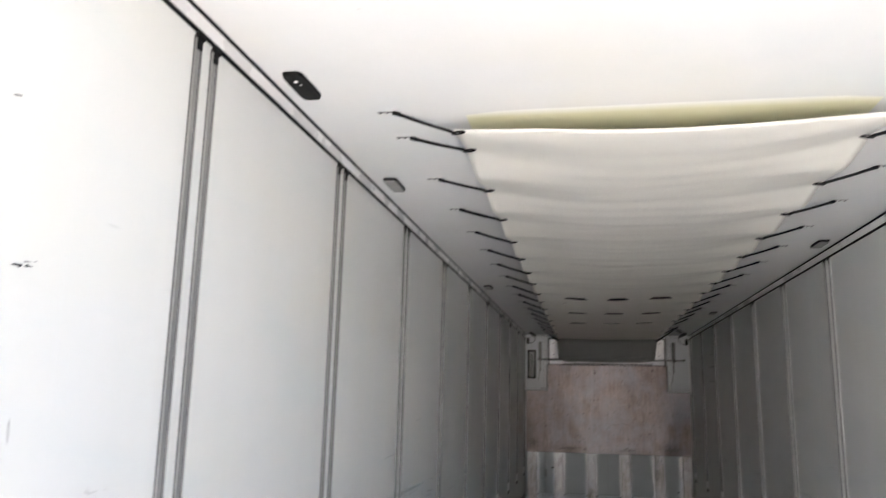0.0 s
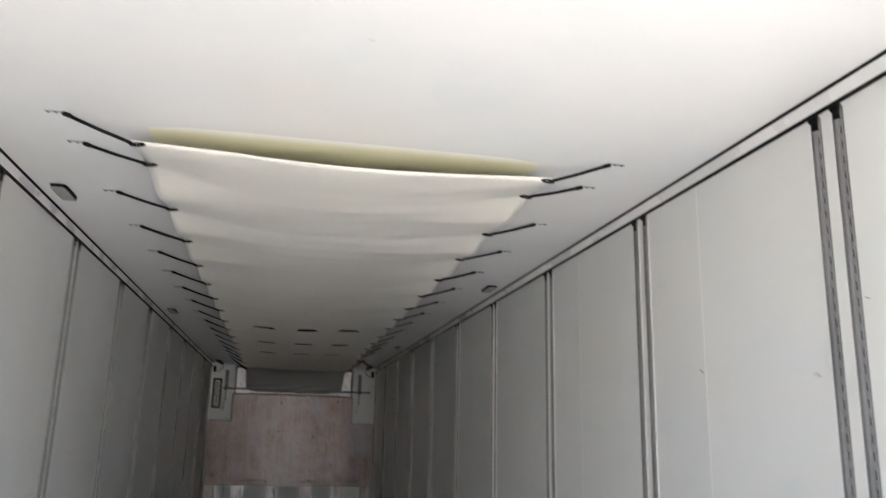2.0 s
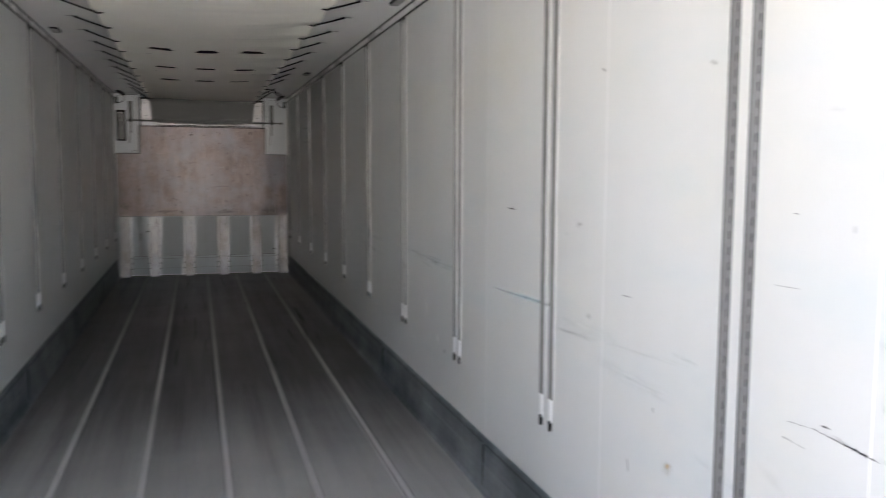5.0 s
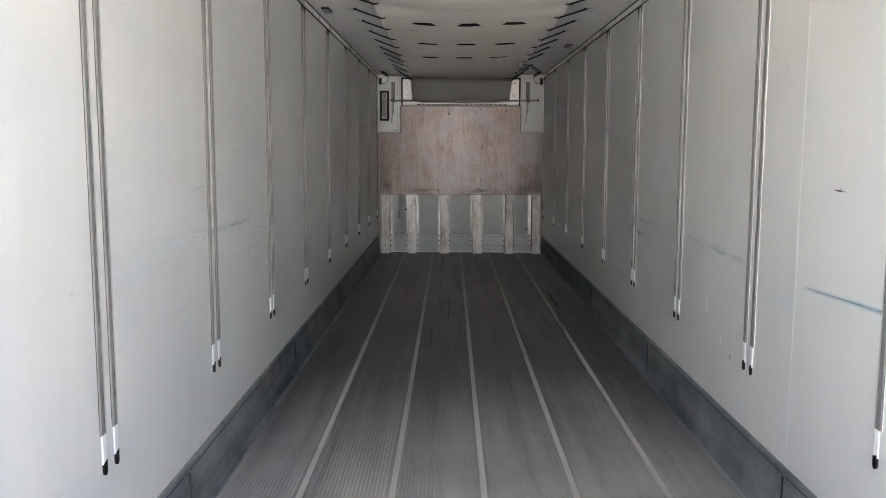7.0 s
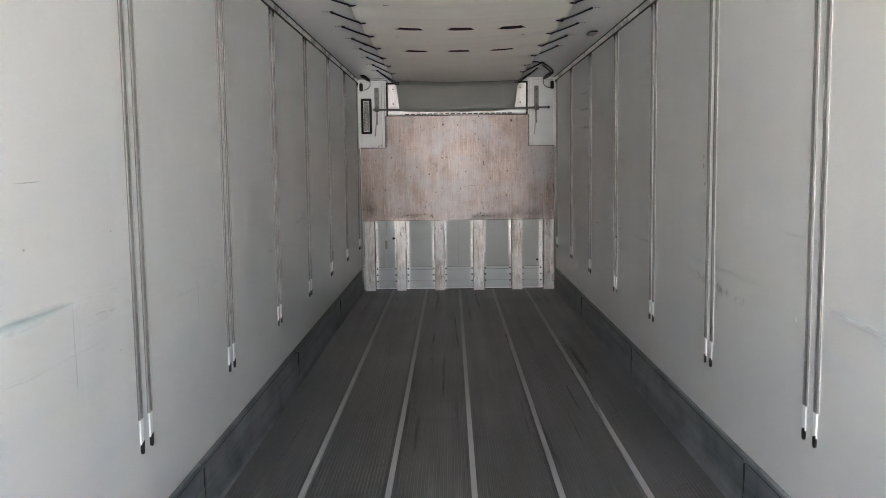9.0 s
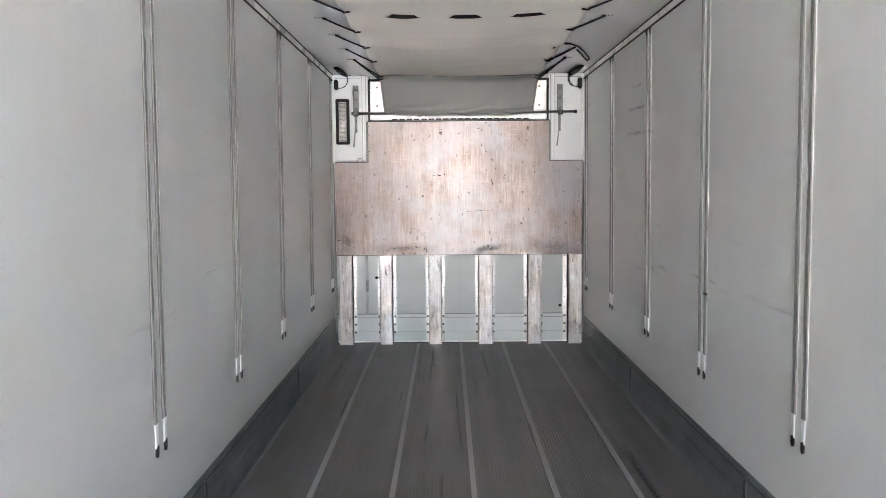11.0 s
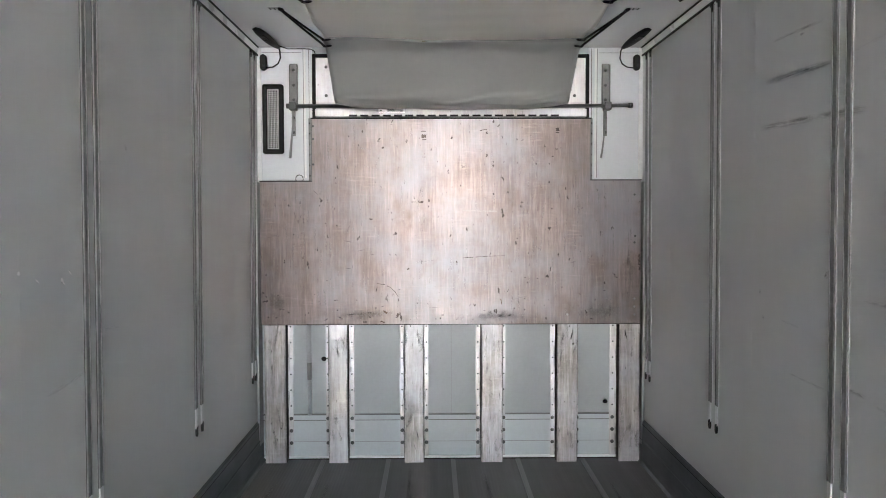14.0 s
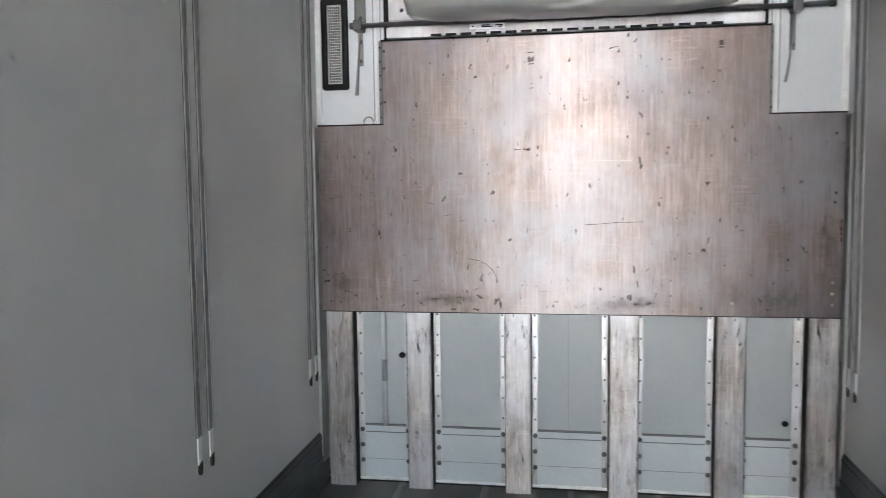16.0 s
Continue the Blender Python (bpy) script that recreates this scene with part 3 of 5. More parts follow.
# ---- rear frame at the open end ----
def rear_frame(side):
    ob = tagged(new("rear_frame"), "grey aluminium rear door post with square holes", "door frame", kind="structure")
    ob.matrix_world = leaning(side)
    x = side * HALF
    inner = [(0.0, 0.0), (-0.001, 0.0), (-0.001, -0.0115), (0.0015, -0.012), (0.0015, -0.0135), (-0.0008, -0.014), (-0.0008, -0.125), (0.075, -0.125), (0.075, 0.0)]
    part("post", sweep(inner, lambda u, v, s: (x + side * u, BACK + v, s), -0.16, 2.83), POST, ob)
    part("edge_bead", sweep([(-0.002, 0.0), (-0.002, 0.004), (0.001, 0.004), (0.001, 0.0)], lambda u, v, s: (x + side * u, BACK + v, s), 0.0, 2.70), BEAD, ob, "white edge bead")
    part("ridge", boxes((x - 0.0022, x + 0.002, BACK - 0.0145, BACK - 0.0125, 0.0, 2.70)), TRIM, ob, "thin bright ridge")
    hole = mesh_of("hole", boxes((-0.0012, 0.002, -0.015, 0.015, -0.010, 0.010)), HOLE)
    for i in range(64):
        piece("hole", hole, ob, pose(x - side * 0.0008, BACK - 0.034, 0.06 + 0.040 * i))
    return ob


rear_frame(1)
rear_frame(-1)

# ---- front bulkhead ----
SKIN = 12.0
bulkhead = thing("bulkhead", "worn aluminium front bulkhead with upright channels", "bulkhead")


def tee_sheet():
    """The wide sheet with its narrower upper half, folded back at its edges."""
    bm = bmesh.new()
    out = [(-1.203, 0.888), (1.205, 0.888), (1.205, 1.797), (0.880, 1.797), (0.880, 2.184), (-0.874, 2.184), (-0.874, 1.792), (-1.203, 1.792)]
    a = [bm.verts.new((x, SKIN, z)) for x, z in out]
    b = [bm.verts.new((x, SKIN + 0.012, z)) for x, z in out]
    bm.faces.new(a)
    bm.faces.new(b[::-1])
    for i in range(8):
        j = (i + 1) % 8
        bm.faces.new((a[j], a[i], b[i], b[j]))
    bmesh.ops.bevel(bm, geom=list(bm.edges), offset=0.0025, segments=2, affect="EDGES")
    bmesh.ops.recalc_face_normals(bm, faces=bm.faces)
    return bm


part("sheet", tee_sheet(), SHEET, bulkhead, "worn streaky aluminium sheet")
for side, x0, x1, z in ((-1, -1.205, -0.874, 1.792), (1, 0.880, 1.207, 1.797)):
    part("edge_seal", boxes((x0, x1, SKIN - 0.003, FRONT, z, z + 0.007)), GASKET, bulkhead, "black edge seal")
    xs = -0.878 if side < 0 else 0.880
    part("edge_seal", boxes((xs, xs + 0.004, SKIN - 0.002, FRONT, z + 0.007, 2.184)), DARKSTEEL, bulkhead, "dark edge seal")
    a, b = sorted((side * 0.884, side * 0.897))
    part("edge_angle", boxes((a, b, SKIN + 0.02, FRONT, z + 0.007, 2.190), soft=0.001), IRON, bulkhead, "dark riveted edge angle")
    for i in range(6):
        part("rivet", disc(0.0050, 0.003, 8), GASKET, bulkhead, at=Matrix.Translation((side * 0.8905, SKIN + 0.02, 1.83 + 0.066 * i)) @ pose(0, 0, 0, 90, 0, 0))
part("edge_seal", boxes((-0.880, 0.886, SKIN - 0.003, FRONT - 0.02, 2.184, 2.192)), GASKET, bulkhead, "black edge seal")

rivet_mesh = mesh_of("rivet", disc(0.0055, 0.004, 10), DARKSTEEL, True)
bolt_mesh = mesh_of("bolt", disc(0.012, 0.008, 10, 1.0), DARKSTEEL, True)
FACE_ON = pose(0, 0, 0, 90, 0, 0)


def hat_channel(x0, x1, left, right):
    """An upright hat channel: its raised face between two riveted flanges."""
    yf = FRONT - 0.022
    prof = [(x0, yf), (x0, SKIN + 0.004), (x0 + 0.004, SKIN), (x1 - 0.004, SKIN), (x1, SKIN + 0.004), (x1, yf)]
    ch = part("channel", sweep(prof + [(x1 - 0.003, yf), (x1 - 0.003, SKIN + 0.006), (x0 + 0.003, SKIN + 0.006), (x0 + 0.003, yf)],
                               lambda u, v, s: (u, v, s), -0.004, 0.886), CHANNEL, bulkhead)
    for u in (x0 + 0.006, x1 - 0.006):
        for z0, z1 in ((0.03, 0.30), (0.26, 0.60), (0.55, 0.87)):
            mark(ch, FINE_DARK, (u, SKIN - 0.0009, (z0 + z1) / 2), (0, 0, 1), (1, 0, 0), z1 - z0, 0.018, "grime")
    # thin dark plates put the channel sides' shade, with dirt, into colour
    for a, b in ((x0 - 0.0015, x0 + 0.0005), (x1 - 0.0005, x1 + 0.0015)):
        part("channel_side", boxes((a, b, SKIN + 0.006, yf, 0.0, 0.884)), SHADE_GRIME, ch, "channel side darkened for shade and dirt")
    for a, b, mid in ((x0 - left, x0, x0 - left * 0.55), (x1, x1 + right, x1 + right * 0.55)):
        if b - a < 0.005:
            continue
        part("flange", boxes((a, b, yf - 0.004, yf, 0.012, 0.886), soft=0.001), FLANGE, ch, "bright riveted flange")
        near = b - 0.007 if b == x0 else a + 0.007
        for z0, z1 in ((0.02, 0.24), (0.30, 0.52), (0.48, 0.86)):
            mark(ch, FINE_DARK if z1 < 0.5 else DARK_STAIN, (near, yf - 0.0046, (z0 + z1) / 2), (0, 0, 1), (1, 0, 0), z1 - z0, 0.020, "grime")
        for i in range(6):
            piece("rivet", rivet_mesh, ch, Matrix.Translation((mid, yf - 0.004, 0.865 - 0.103 * i)) @ FACE_ON)
        for z in (0.268, 0.188, 0.108):
            piece("bolt", bolt_mesh, ch, Matrix.Translation((mid, yf - 0.004, z)) @ FACE_ON)
    return ch


for row in ((-1.186, -1.052, 0.0, 0.034), (-0.782, -0.660, 0.026, 0.036), (-0.300, -0.175, 0.030, 0.028),
            (0.190, 0.327, 0.030, 0.024), (0.674, 0.806, 0.031, 0.018), (1.072, 1.207, 0.046, 0.0)):
    hat_channel(*row)
part("lower_board", boxes((-1.215, 1.215, FRONT - 0.018, FRONT, 0.0, 0.290), soft=0.003), LOWER, bulkhead, "pale grey lower board")
part("board_lip", boxes((-1.215, 1.215, FRONT - 0.0215, FRONT, 0.252, 0.256)), IRON, bulkhead, "dark line along the board")
part("board_lip", boxes((-1.215, 1.215, FRONT - 0.0225, FRONT, 0.287, 0.292)), IRON, bulkhead, "dark line along the board")
part("board_lip", boxes((-1.215, 1.215, FRONT - 0.0195, FRONT, 0.112, 0.115)), GREY, bulkhead)
part("foot_strip", boxes((-1.215, 1.215, FRONT - 0.030, FRONT, 0.0, 0.020), soft=0.003), WHITE, bulkhead, "white foot strip")
for x in (-1.232, 1.218):
    part("side_angle", boxes((x, x + 0.014, SKIN - 0.01, FRONT, 0.0, 1.79), soft=0.002), SIDE, bulkhead, "grey side angle")

part("board_seam", boxes((0.0, 0.0025, FRONT - 0.0012, FRONT, 0.292, 0.886)), GREY, bulkhead, "thin upright joint in the board")
# dark strip paints the thin shadow under the sheet
part("edge_seal", boxes((-1.203, 1.205, SKIN - 0.001, SKIN + 0.010, 0.8845, 0.8885)), SHADE_GRIME, bulkhead, "thin painted shadow along the lower edge")
# solid dark strip stands in for the shaded gap at the floor
part("foot_gap", boxes((-1.215, 1.215, FRONT - 0.036, FRONT - 0.030, 0.0, 0.007)), SHADE_GRIME, bulkhead, "dark strip for the shaded gap at the floor")
drain_pipe = thing("drain_pipe", "thin pale grey drain pipe on the front wall", "pipe")
part("pipe", tube([(-0.915, FRONT - 0.014, 0.29), (-0.915, FRONT - 0.014, 0.887)], 0.013, 12), PIPE, drain_pipe, smooth=True)
part("sleeve", tube([(-0.915, FRONT - 0.015, 0.52), (-0.915, FRONT - 0.015, 0.63)], 0.0150, 12), GREY, drain_pipe, "grey sleeve", True)
for x, y, z, r in ((-0.818, FRONT - 0.034, 0.658, 0.017), (1.004, FRONT - 0.006, 0.366, 0.016)):
    plug = thing("wall_plug", "small black plug in the front wall", "plug", "plugs")
    part("cap", disc(r, 0.012, 14, 1.0), RUBBER, plug, smooth=True, at=Matrix.Translation((x, y, z)) @ pose(0, 0, 0, 90, 0, 0) @ Matrix.Diagonal((1.0, 0.85, 1.0, 1.0)))

# white corner panels beside the cooling unit
for side in (-1, 1):
    x0, x1 = sorted((side * 0.882, side * 1.236))
    cp = tagged(new("corner_panel"), "smooth white corner panel beside the cooling unit", "panel", kind="structure")
    part("panel", boxes((x0, x1, FRONT - 0.012, FRONT, 1.804, 2.646), soft=0.003), CORNER, cp)
    for u, w, m, text in ((0.900, 0.003, IRON, "dark panel joint"), (0.922, 0.012, TRIM, "low upright ridge"), (0.936, 0.003, IRON, "dark panel joint")):
        a, b = sorted((side * u, side * (u + w)))
        part("seam", boxes((a, b, FRONT - 0.016, FRONT - 0.011, 1.82, 2.64)), m, cp, text)
    a, b = sorted((side * 0.95, side * 1.20))
    part("seam", boxes((a, b, FRONT - 0.0145, FRONT - 0.011, 2.612, 2.6145)), IRON, cp, "dark panel joint")
    a, b = sorted((side * 1.205, side * 1.238))
    part("edge_angle", boxes((a, b, FRONT - 0.02, FRONT - 0.008, 0.90, 2.646), soft=0.002), TRIM, cp, "white edge angle")

# ---- cooling unit behind the chute ----
unit = thing("cooling_unit", "pale metal cooling unit face in a black frame", "cooling unit")
UY = FRONT - 0.03
part("face_plate", boxes((-0.862, 0.866, UY, FRONT, 2.196, 2.585), soft=0.003), PLATE, unit, "pale brushed metal face")
for a, b, c, d in ((-0.878, -0.856, 2.195, 2.600), (0.860, 0.882, 2.195, 2.600), (-0.878, 0.882, 2.578, 2.600)):
    part("frame_bar", boxes((a, b, UY - 0.012, FRONT, c, d), soft=0.003), GASKET, unit, "black rubber frame bar")
part("ledge", boxes((-0.855, 0.858, UY - 0.055, UY, 2.200, 2.250), soft=0.004), PLATE, unit, "folded metal ledge")
part("crease", boxes((-0.855, 0.858, UY - 0.002, UY, 2.290, 2.296)), GREY, unit)
vent_slot = mesh_of("vent_slot", boxes((-0.026, 0.026, -0.004, 0.002, -0.006, 0.006), soft=0.002), SLOT)
for i in range(19):
    piece("vent_slot", vent_slot, unit, pose(-0.615 + 0.0706 * i, UY - 0.0535, 2.2075))
screw_mesh = mesh_of("screw", disc(0.010, 0.006, 10, 1.0), DARKSTEEL, True)
for x in (-0.79, 0.79):
    for z in (2.34, 2.52):
        piece("screw", screw_mesh, unit, Matrix.Translation((x, UY, z)) @ FACE_ON)
sticker = thing("sticker", "small white sticker with dark print", "sticker")
part("paper", boxes((-0.455, -0.290, UY - 0.0575, UY - 0.056, 2.226, 2.250)), WHITE, sticker)
for a, b, z in ((-0.445, -0.435, 2.238), (-0.400, -0.360, 2.242), (-0.400, -0.352, 2.235), (-0.335, -0.300, 2.241), (-0.320, -0.302, 2.234)):
    part("print_bar", boxes((a, b, UY - 0.0585, UY - 0.057, z - 0.002, z + 0.003)), SLOT, sticker, "dark print bar")

# ---- vent with a perforated screen in the corner panel ----
vent = thing("wall_vent", "perforated metal vent in a thick black frame", "vent")
VX0, VX1, VZ0, VZ1, VY = -1.196, -1.063, 1.973, 2.412, FRONT - 0.012


def rounded(x0, x1, z0, z1, r, n=5):
    """The outline of an upright rectangle with round corners."""
    out = []
    for cx, cz, a0 in ((x1 - r, z1 - r, 0), (x0 + r, z1 - r, 90), (x0 + r, z0 + r, 180), (x1 - r, z0 + r, 270)):
        out += [(cx + r * math.cos(radians(a0 + 90 * i / n)), cz + r * math.sin(radians(a0 + 90 * i / n))) for i in range(n + 1)]
    return out


def ring_frame(x0, x1, z0, z1, w, y0, y1, r=0.014):
    """A frame with round corners and softened front edges."""
    bm = bmesh.new()
    loops = []
    for d, y in ((0.0, y1), (0.0, y0 + 0.004), (0.004, y0), (w - 0.004, y0), (w, y0 + 0.004), (w, y1)):
        loops.append([bm.verts.new((x, y, z)) for x, z in rounded(x0 + d, x1 - d, z0 + d, z1 - d, max(0.003, r - d * 0.7))])
    for a, b in zip(loops, loops[1:]):
        for i in range(len(a)):
            j = (i + 1) % len(a)
            bm.faces.new((a[i], a[j], b[j], b[i]))
    bmesh.ops.recalc_face_normals(bm, faces=bm.faces)
    return bm


def rounded_block(x0, x1, z0, z1, r, y0, y1):
    """An upright block with round corners and a softened front."""
    bm = bmesh.new()
    loops = [[bm.verts.new((x, y, z)) for x, z in rounded(x0 + d, x1 - d, z0 + d, z1 - d, max(0.002, r - d))] for d, y in ((0.0, y1), (0.0, y0 + 0.004), (0.004, y0))]
    for a, b in zip(loops, loops[1:]):
        for i in range(len(a)):
            j = (i + 1) % len(a)
            bm.faces.new((a[i], a[j], b[j], b[i]))
    bm.faces.new(loops[-1])
    bmesh.ops.recalc_face_normals(bm, faces=bm.faces)
    return bm


part("frame", ring_frame(VX0, VX1, VZ0, VZ1, 0.029, VY - 0.022, VY), RUBBER, vent, "black rubber frame", True)
part("backing", boxes((VX0 + 0.02, VX1 - 0.02, VY - 0.004, VY, VZ0 + 0.02, VZ1 - 0.02)), SLOT, vent)
part("rim", ring_frame(VX0 + 0.029, VX1 - 0.029, VZ0 + 0.029, VZ1 - 0.029, 0.007, VY - 0.016, VY - 0.004, 0.004), BRIGHT, vent, "bright metal rim")
bm = bmesh.new()
for i in range(7):
    x = VX0 + 0.0345 + i * 0.0098
    box(bm, x, x + 0.0021, VY - 0.012, VY - 0.009, VZ0 + 0.034, VZ1 - 0.034)
for i in range(30):
    z = VZ0 + 0.034 + i * 0.01265
    box(bm, VX0 + 0.035, VX1 - 0.035, VY - 0.0125, VY - 0.0095, z, z + 0.0026)
part("screen", bm, BRIGHT, vent, "perforated metal screen")

# ---- support rail for the chute: slotted brackets and a cross bar ----
for side, x in ((-1, -0.998), (1, 0.992)):
    br = thing("slotted_bracket", "upright slotted metal bracket on the corner panel", "bracket", "brackets")
    y = FRONT - 0.012
    part("strip", boxes((x - 0.024, x + 0.024, y - 0.004, y, 2.262, 2.543), soft=0.001), IRON, br)
    for u in (-0.026, 0.022):
        part("lip", boxes((x + u, x + u + 0.004, y - 0.022, y, 2.262, 2.535)), DARKSTEEL, br, "dark folded lip")
    for u in (-0.010, 0.007):
        part("groove", boxes((x + u, x + u + 0.003, y - 0.0048, y - 0.003, 2.27, 2.53)), IRON, br, "dark groove")
    part("tail", boxes((x - 0.014, x + 0.010, y - 0.010, y, 2.085, 2.262), soft=0.002), STEEL, br)
    for z in (2.503, 2.408, 2.315, 2.108, 2.20):
        piece("screw", screw_mesh, br, Matrix.Translation((x + (0.0 if z > 2.28 else -0.002), y - 0.004 if z > 2.28 else y - 0.010, z)) @ FACE_ON)
    part("clamp", boxes((x - 0.020, x + 0.024, FRONT - 0.092, y, 2.243, 2.294), soft=0.007), DARKSTEEL, br, "dark clamp")
    tie = thing("tie_strip", "pale grey loose strip hanging from the bracket", "strip", "tie strips")
    part("band", tube([(x - 0.002, y - 0.020, 2.245), (x - 0.008, y - 0.024, 2.12), (x - 0.022, y - 0.014, 1.99), (x - 0.028, y - 0.006, 1.945)], 0.010, 8, 0.35), GREY, tie, smooth=True)
bar = thing("cross_bar", "round metal bar holding the chute end", "bar")
part("rod", tube([(-1.025, FRONT - 0.075, 2.268), (0.2, FRONT - 0.075, 2.264), (1.145, FRONT - 0.075, 2.272)], 0.012, 12), STEEL, bar, smooth=True)
part("end_cap", tube([(1.125, FRONT - 0.075, 2.272), (1.150, FRONT - 0.075, 2.272)], 0.016, 12), DARKSTEEL, bar, "dark end cap", True)
part("end_cap", tube([(-1.035, FRONT - 0.075, 2.268), (-1.012, FRONT - 0.075, 2.268)], 0.016, 12), DARKSTEEL, bar, "dark end cap", True)

# ---- hanging lamps and cable glands in the front corners ----
for side in (-1, 1):
    lamp = thing("corner_lamp", "black lamp under the ceiling in the front corner", "lamp", "corner lamps")
    base = (side * 1.090, 11.745, roof(11.745) - 0.018)
    rows = [(-0.150, 0.006, 0.010), (-0.140, 0.022, 0.012), (-0.09, 0.030, 0.016), (-0.02, 0.031, 0.020), (0.05, 0.026, 0.022), (0.10, 0.018, 0.019), (0.135, 0.011, 0.013), (0.150, 0.007, 0.008)]
    bm = bmesh.new()
    rings = [[bm.verts.new((1.1 * w * math.copysign(abs(math.cos(a)) ** 0.6, math.cos(a)), 1.32 * v, -0.004 + h * (math.sin(a) if math.sin(a) < 0 else 0.4 * math.sin(a)))) for a in np.linspace(0, 2 * math.pi, 14, endpoint=False)] for v, w, h in rows]
    for p, q in zip(rings, rings[1:]):
        for i in range(14):
            bm.faces.new((p[i], p[(i + 1) % 14], q[(i + 1) % 14], q[i]))
    bm.faces.new(rings[0][::-1])
    bm.faces.new(rings[-1])
    bmesh.ops.recalc_face_normals(bm, faces=bm.faces)
    part("body", bm, RUBBER, lamp, smooth=True, at=pose(*base, -4, 0, side * 8))
    part("lens", boxes((-0.018, 0.018, -0.105, 0.02, -0.0235, -0.018), soft=0.002), DIM, lamp, "dim dark lens", at=pose(*base, -4, 0, side * 8))
    gland = thing("cable_gland", "black oval cable gland on the corner panel", "gland", "glands")
    part("gland_body", rounded_block(-0.021, 0.021, -0.050, 0.050, 0.0205, -0.012, 0.012), RUBBER, gland, at=pose(side * 1.188, FRONT - 0.024, 2.55))
    part("plug", disc(0.010, 0.006, 12), DIM, gland, at=Matrix.Translation((side * 1.188, FRONT - 0.036, 2.528)) @ pose(0, 0, 0, 90, 0, 0))
    cable = thing("cable", "thin black cable from lamp to gland", "cable", "cables")
    part("wire", tube([(side * 1.064, 11.930, roof(11.9) - 0.034), (side * 1.066, 11.99, 2.606), (side * 1.072, 12.04, 2.570), (side * 1.092, 12.065, 2.540),
                       (side * 1.125, 12.07, 2.520), (side * 1.160, 12.072, 2.516), (side * 1.178, 12.074, 2.520)], 0.0045, 6), RUBBER, cable, smooth=True)
wire = thing("cable", "thin dark cable along the top of the corner panel", "cable", "cables")
part("wire", tube([(-1.064, 11.94, 2.626), (-1.03, 12.06, 2.632), (-0.93, 12.078, 2.636), (-0.885, 12.078, 2.634), (-0.862, 12.075, 2.618), (-0.856, 12.07, 2.590)], 0.0035, 6), RUBBER, wire, smooth=True)
loop = thing("wire_loop", "small loose wire loop on the panel edge", "wire")
part("wire", tube([(-0.965 + 0.024 * math.cos(a), 12.07, 1.812 + 0.026 * math.sin(a)) for a in np.linspace(-0.5, 3.7, 12)], 0.003, 6), DARKSTEEL, loop, smooth=True)


# ---- air chute of canvas under the ceiling ----
CHUTE0, CHUTE1 = 2.275, 11.36
RINGS = [2.275, 2.545] + [2.545 + 0.579 * k for k in range(1, 15)]
SLITS = [(x, y) for y in (6.77, 7.92, 8.98) for x in (-0.365, 0.0, 0.365)]


def cloth(x, y):
    """Height of the canvas: a shallow sag between its straps, with folds across."""
    u = x / 0.70
    s = (y - CHUTE0) / (CHUTE1 - CHUTE0)
    edge = 0.054 + 0.012 * min(1.0, max(0.0, y - CHUTE0)) + 0.044 * s * s
    near = min(abs(y - r) for r in RINGS)
    edge += 0.010 * min(1.0, near / 0.30) * abs(u) ** 3
    sag = (0.092 + 0.028 * s - 0.054 - 0.012 * min(1.0, max(0.0, y - CHUTE0)) - 0.044 * s * s) * (1 - u * u)
    bow = y - 0.16 * (1 - u * u) + 0.05 * noise.noise((x * 1.6, y * 1.3, 8.2))
    fold = 0.002 * noise.noise((x * 5.0, bow * 14.0, 2.9)) + 0.007 * noise.noise((x * 0.5 + 4.0, bow * 3.4, 1.7)) + 0.006 * noise.noise((x * 1.1, bow * 8.5, 6.1)) + 0.009 * noise.noise((x * 2.2, y * 1.6, 3.3))
    tug = 0.011 * abs(u) ** 2.5 * math.cos(6.283 * (bow - 2.545) / 0.579)
    return roof(y) - edge - sag + fold * (0.6 + 0.4 * (1 - u * u)) + tug


def chute_mesh():
    """The canvas as a fine sheet, parted at its air slits."""
    bm = bmesh.new()
    nx, step = 56, 0.03
    ys = list(np.arange(CHUTE0, CHUTE1 + 0.001, step))
    xs = [0.70 * (2 * i / nx - 1) for i in range(nx + 1)]
    slit_rows = {min(range(len(ys)), key=lambda j: abs(ys[j] - y)): y for _, y in SLITS}

    def row(j, push):
        out = []
        for x in xs:
            y, z = ys[j], cloth(x, ys[j])
            if j in slit_rows:
                for sx, sy in SLITS:
                    if abs(sy - slit_rows[j]) < 0.01 and abs(x - sx) < 0.095:
                        w = 1 - ((x - sx) / 0.095) ** 2
                        y += (0.026 if push > 0 else -0.020) * w
                        z += 0.030 * w if push < 0 else -0.001
            for ahead, lift in ((1, 0.024), (2, 0.012)):
                if j + ahead in slit_rows:
                    for sx, sy in SLITS:
                        if abs(sy - slit_rows[j + ahead]) < 0.01 and abs(x - sx) < 0.095:
                            z += lift * (1 - ((x - sx) / 0.095) ** 2)
            out.append(bm.verts.new((x, y, z)))
        return out

    before = row(0, 0)
    for j in range(1, len(ys)):
        this = row(j, -1 if j in slit_rows else 0)
        for i in range(nx):
            bm.faces.new((before[i], before[i + 1], this[i + 1], this[i]))
        if j in slit_rows:
            other = row(j, 1)
            for i, (a, b) in enumerate(zip(this, other)):
                if (a.co - b.co).length < 1e-6:
                    other[i] = a
                    bm.verts.remove(b)
            this = other
        before = this
    bmesh.ops.recalc_face_normals(bm, faces=bm.faces)
    bmesh.ops.solidify(bm, geom=list(bm.faces), thickness=0.0016)
    return bm


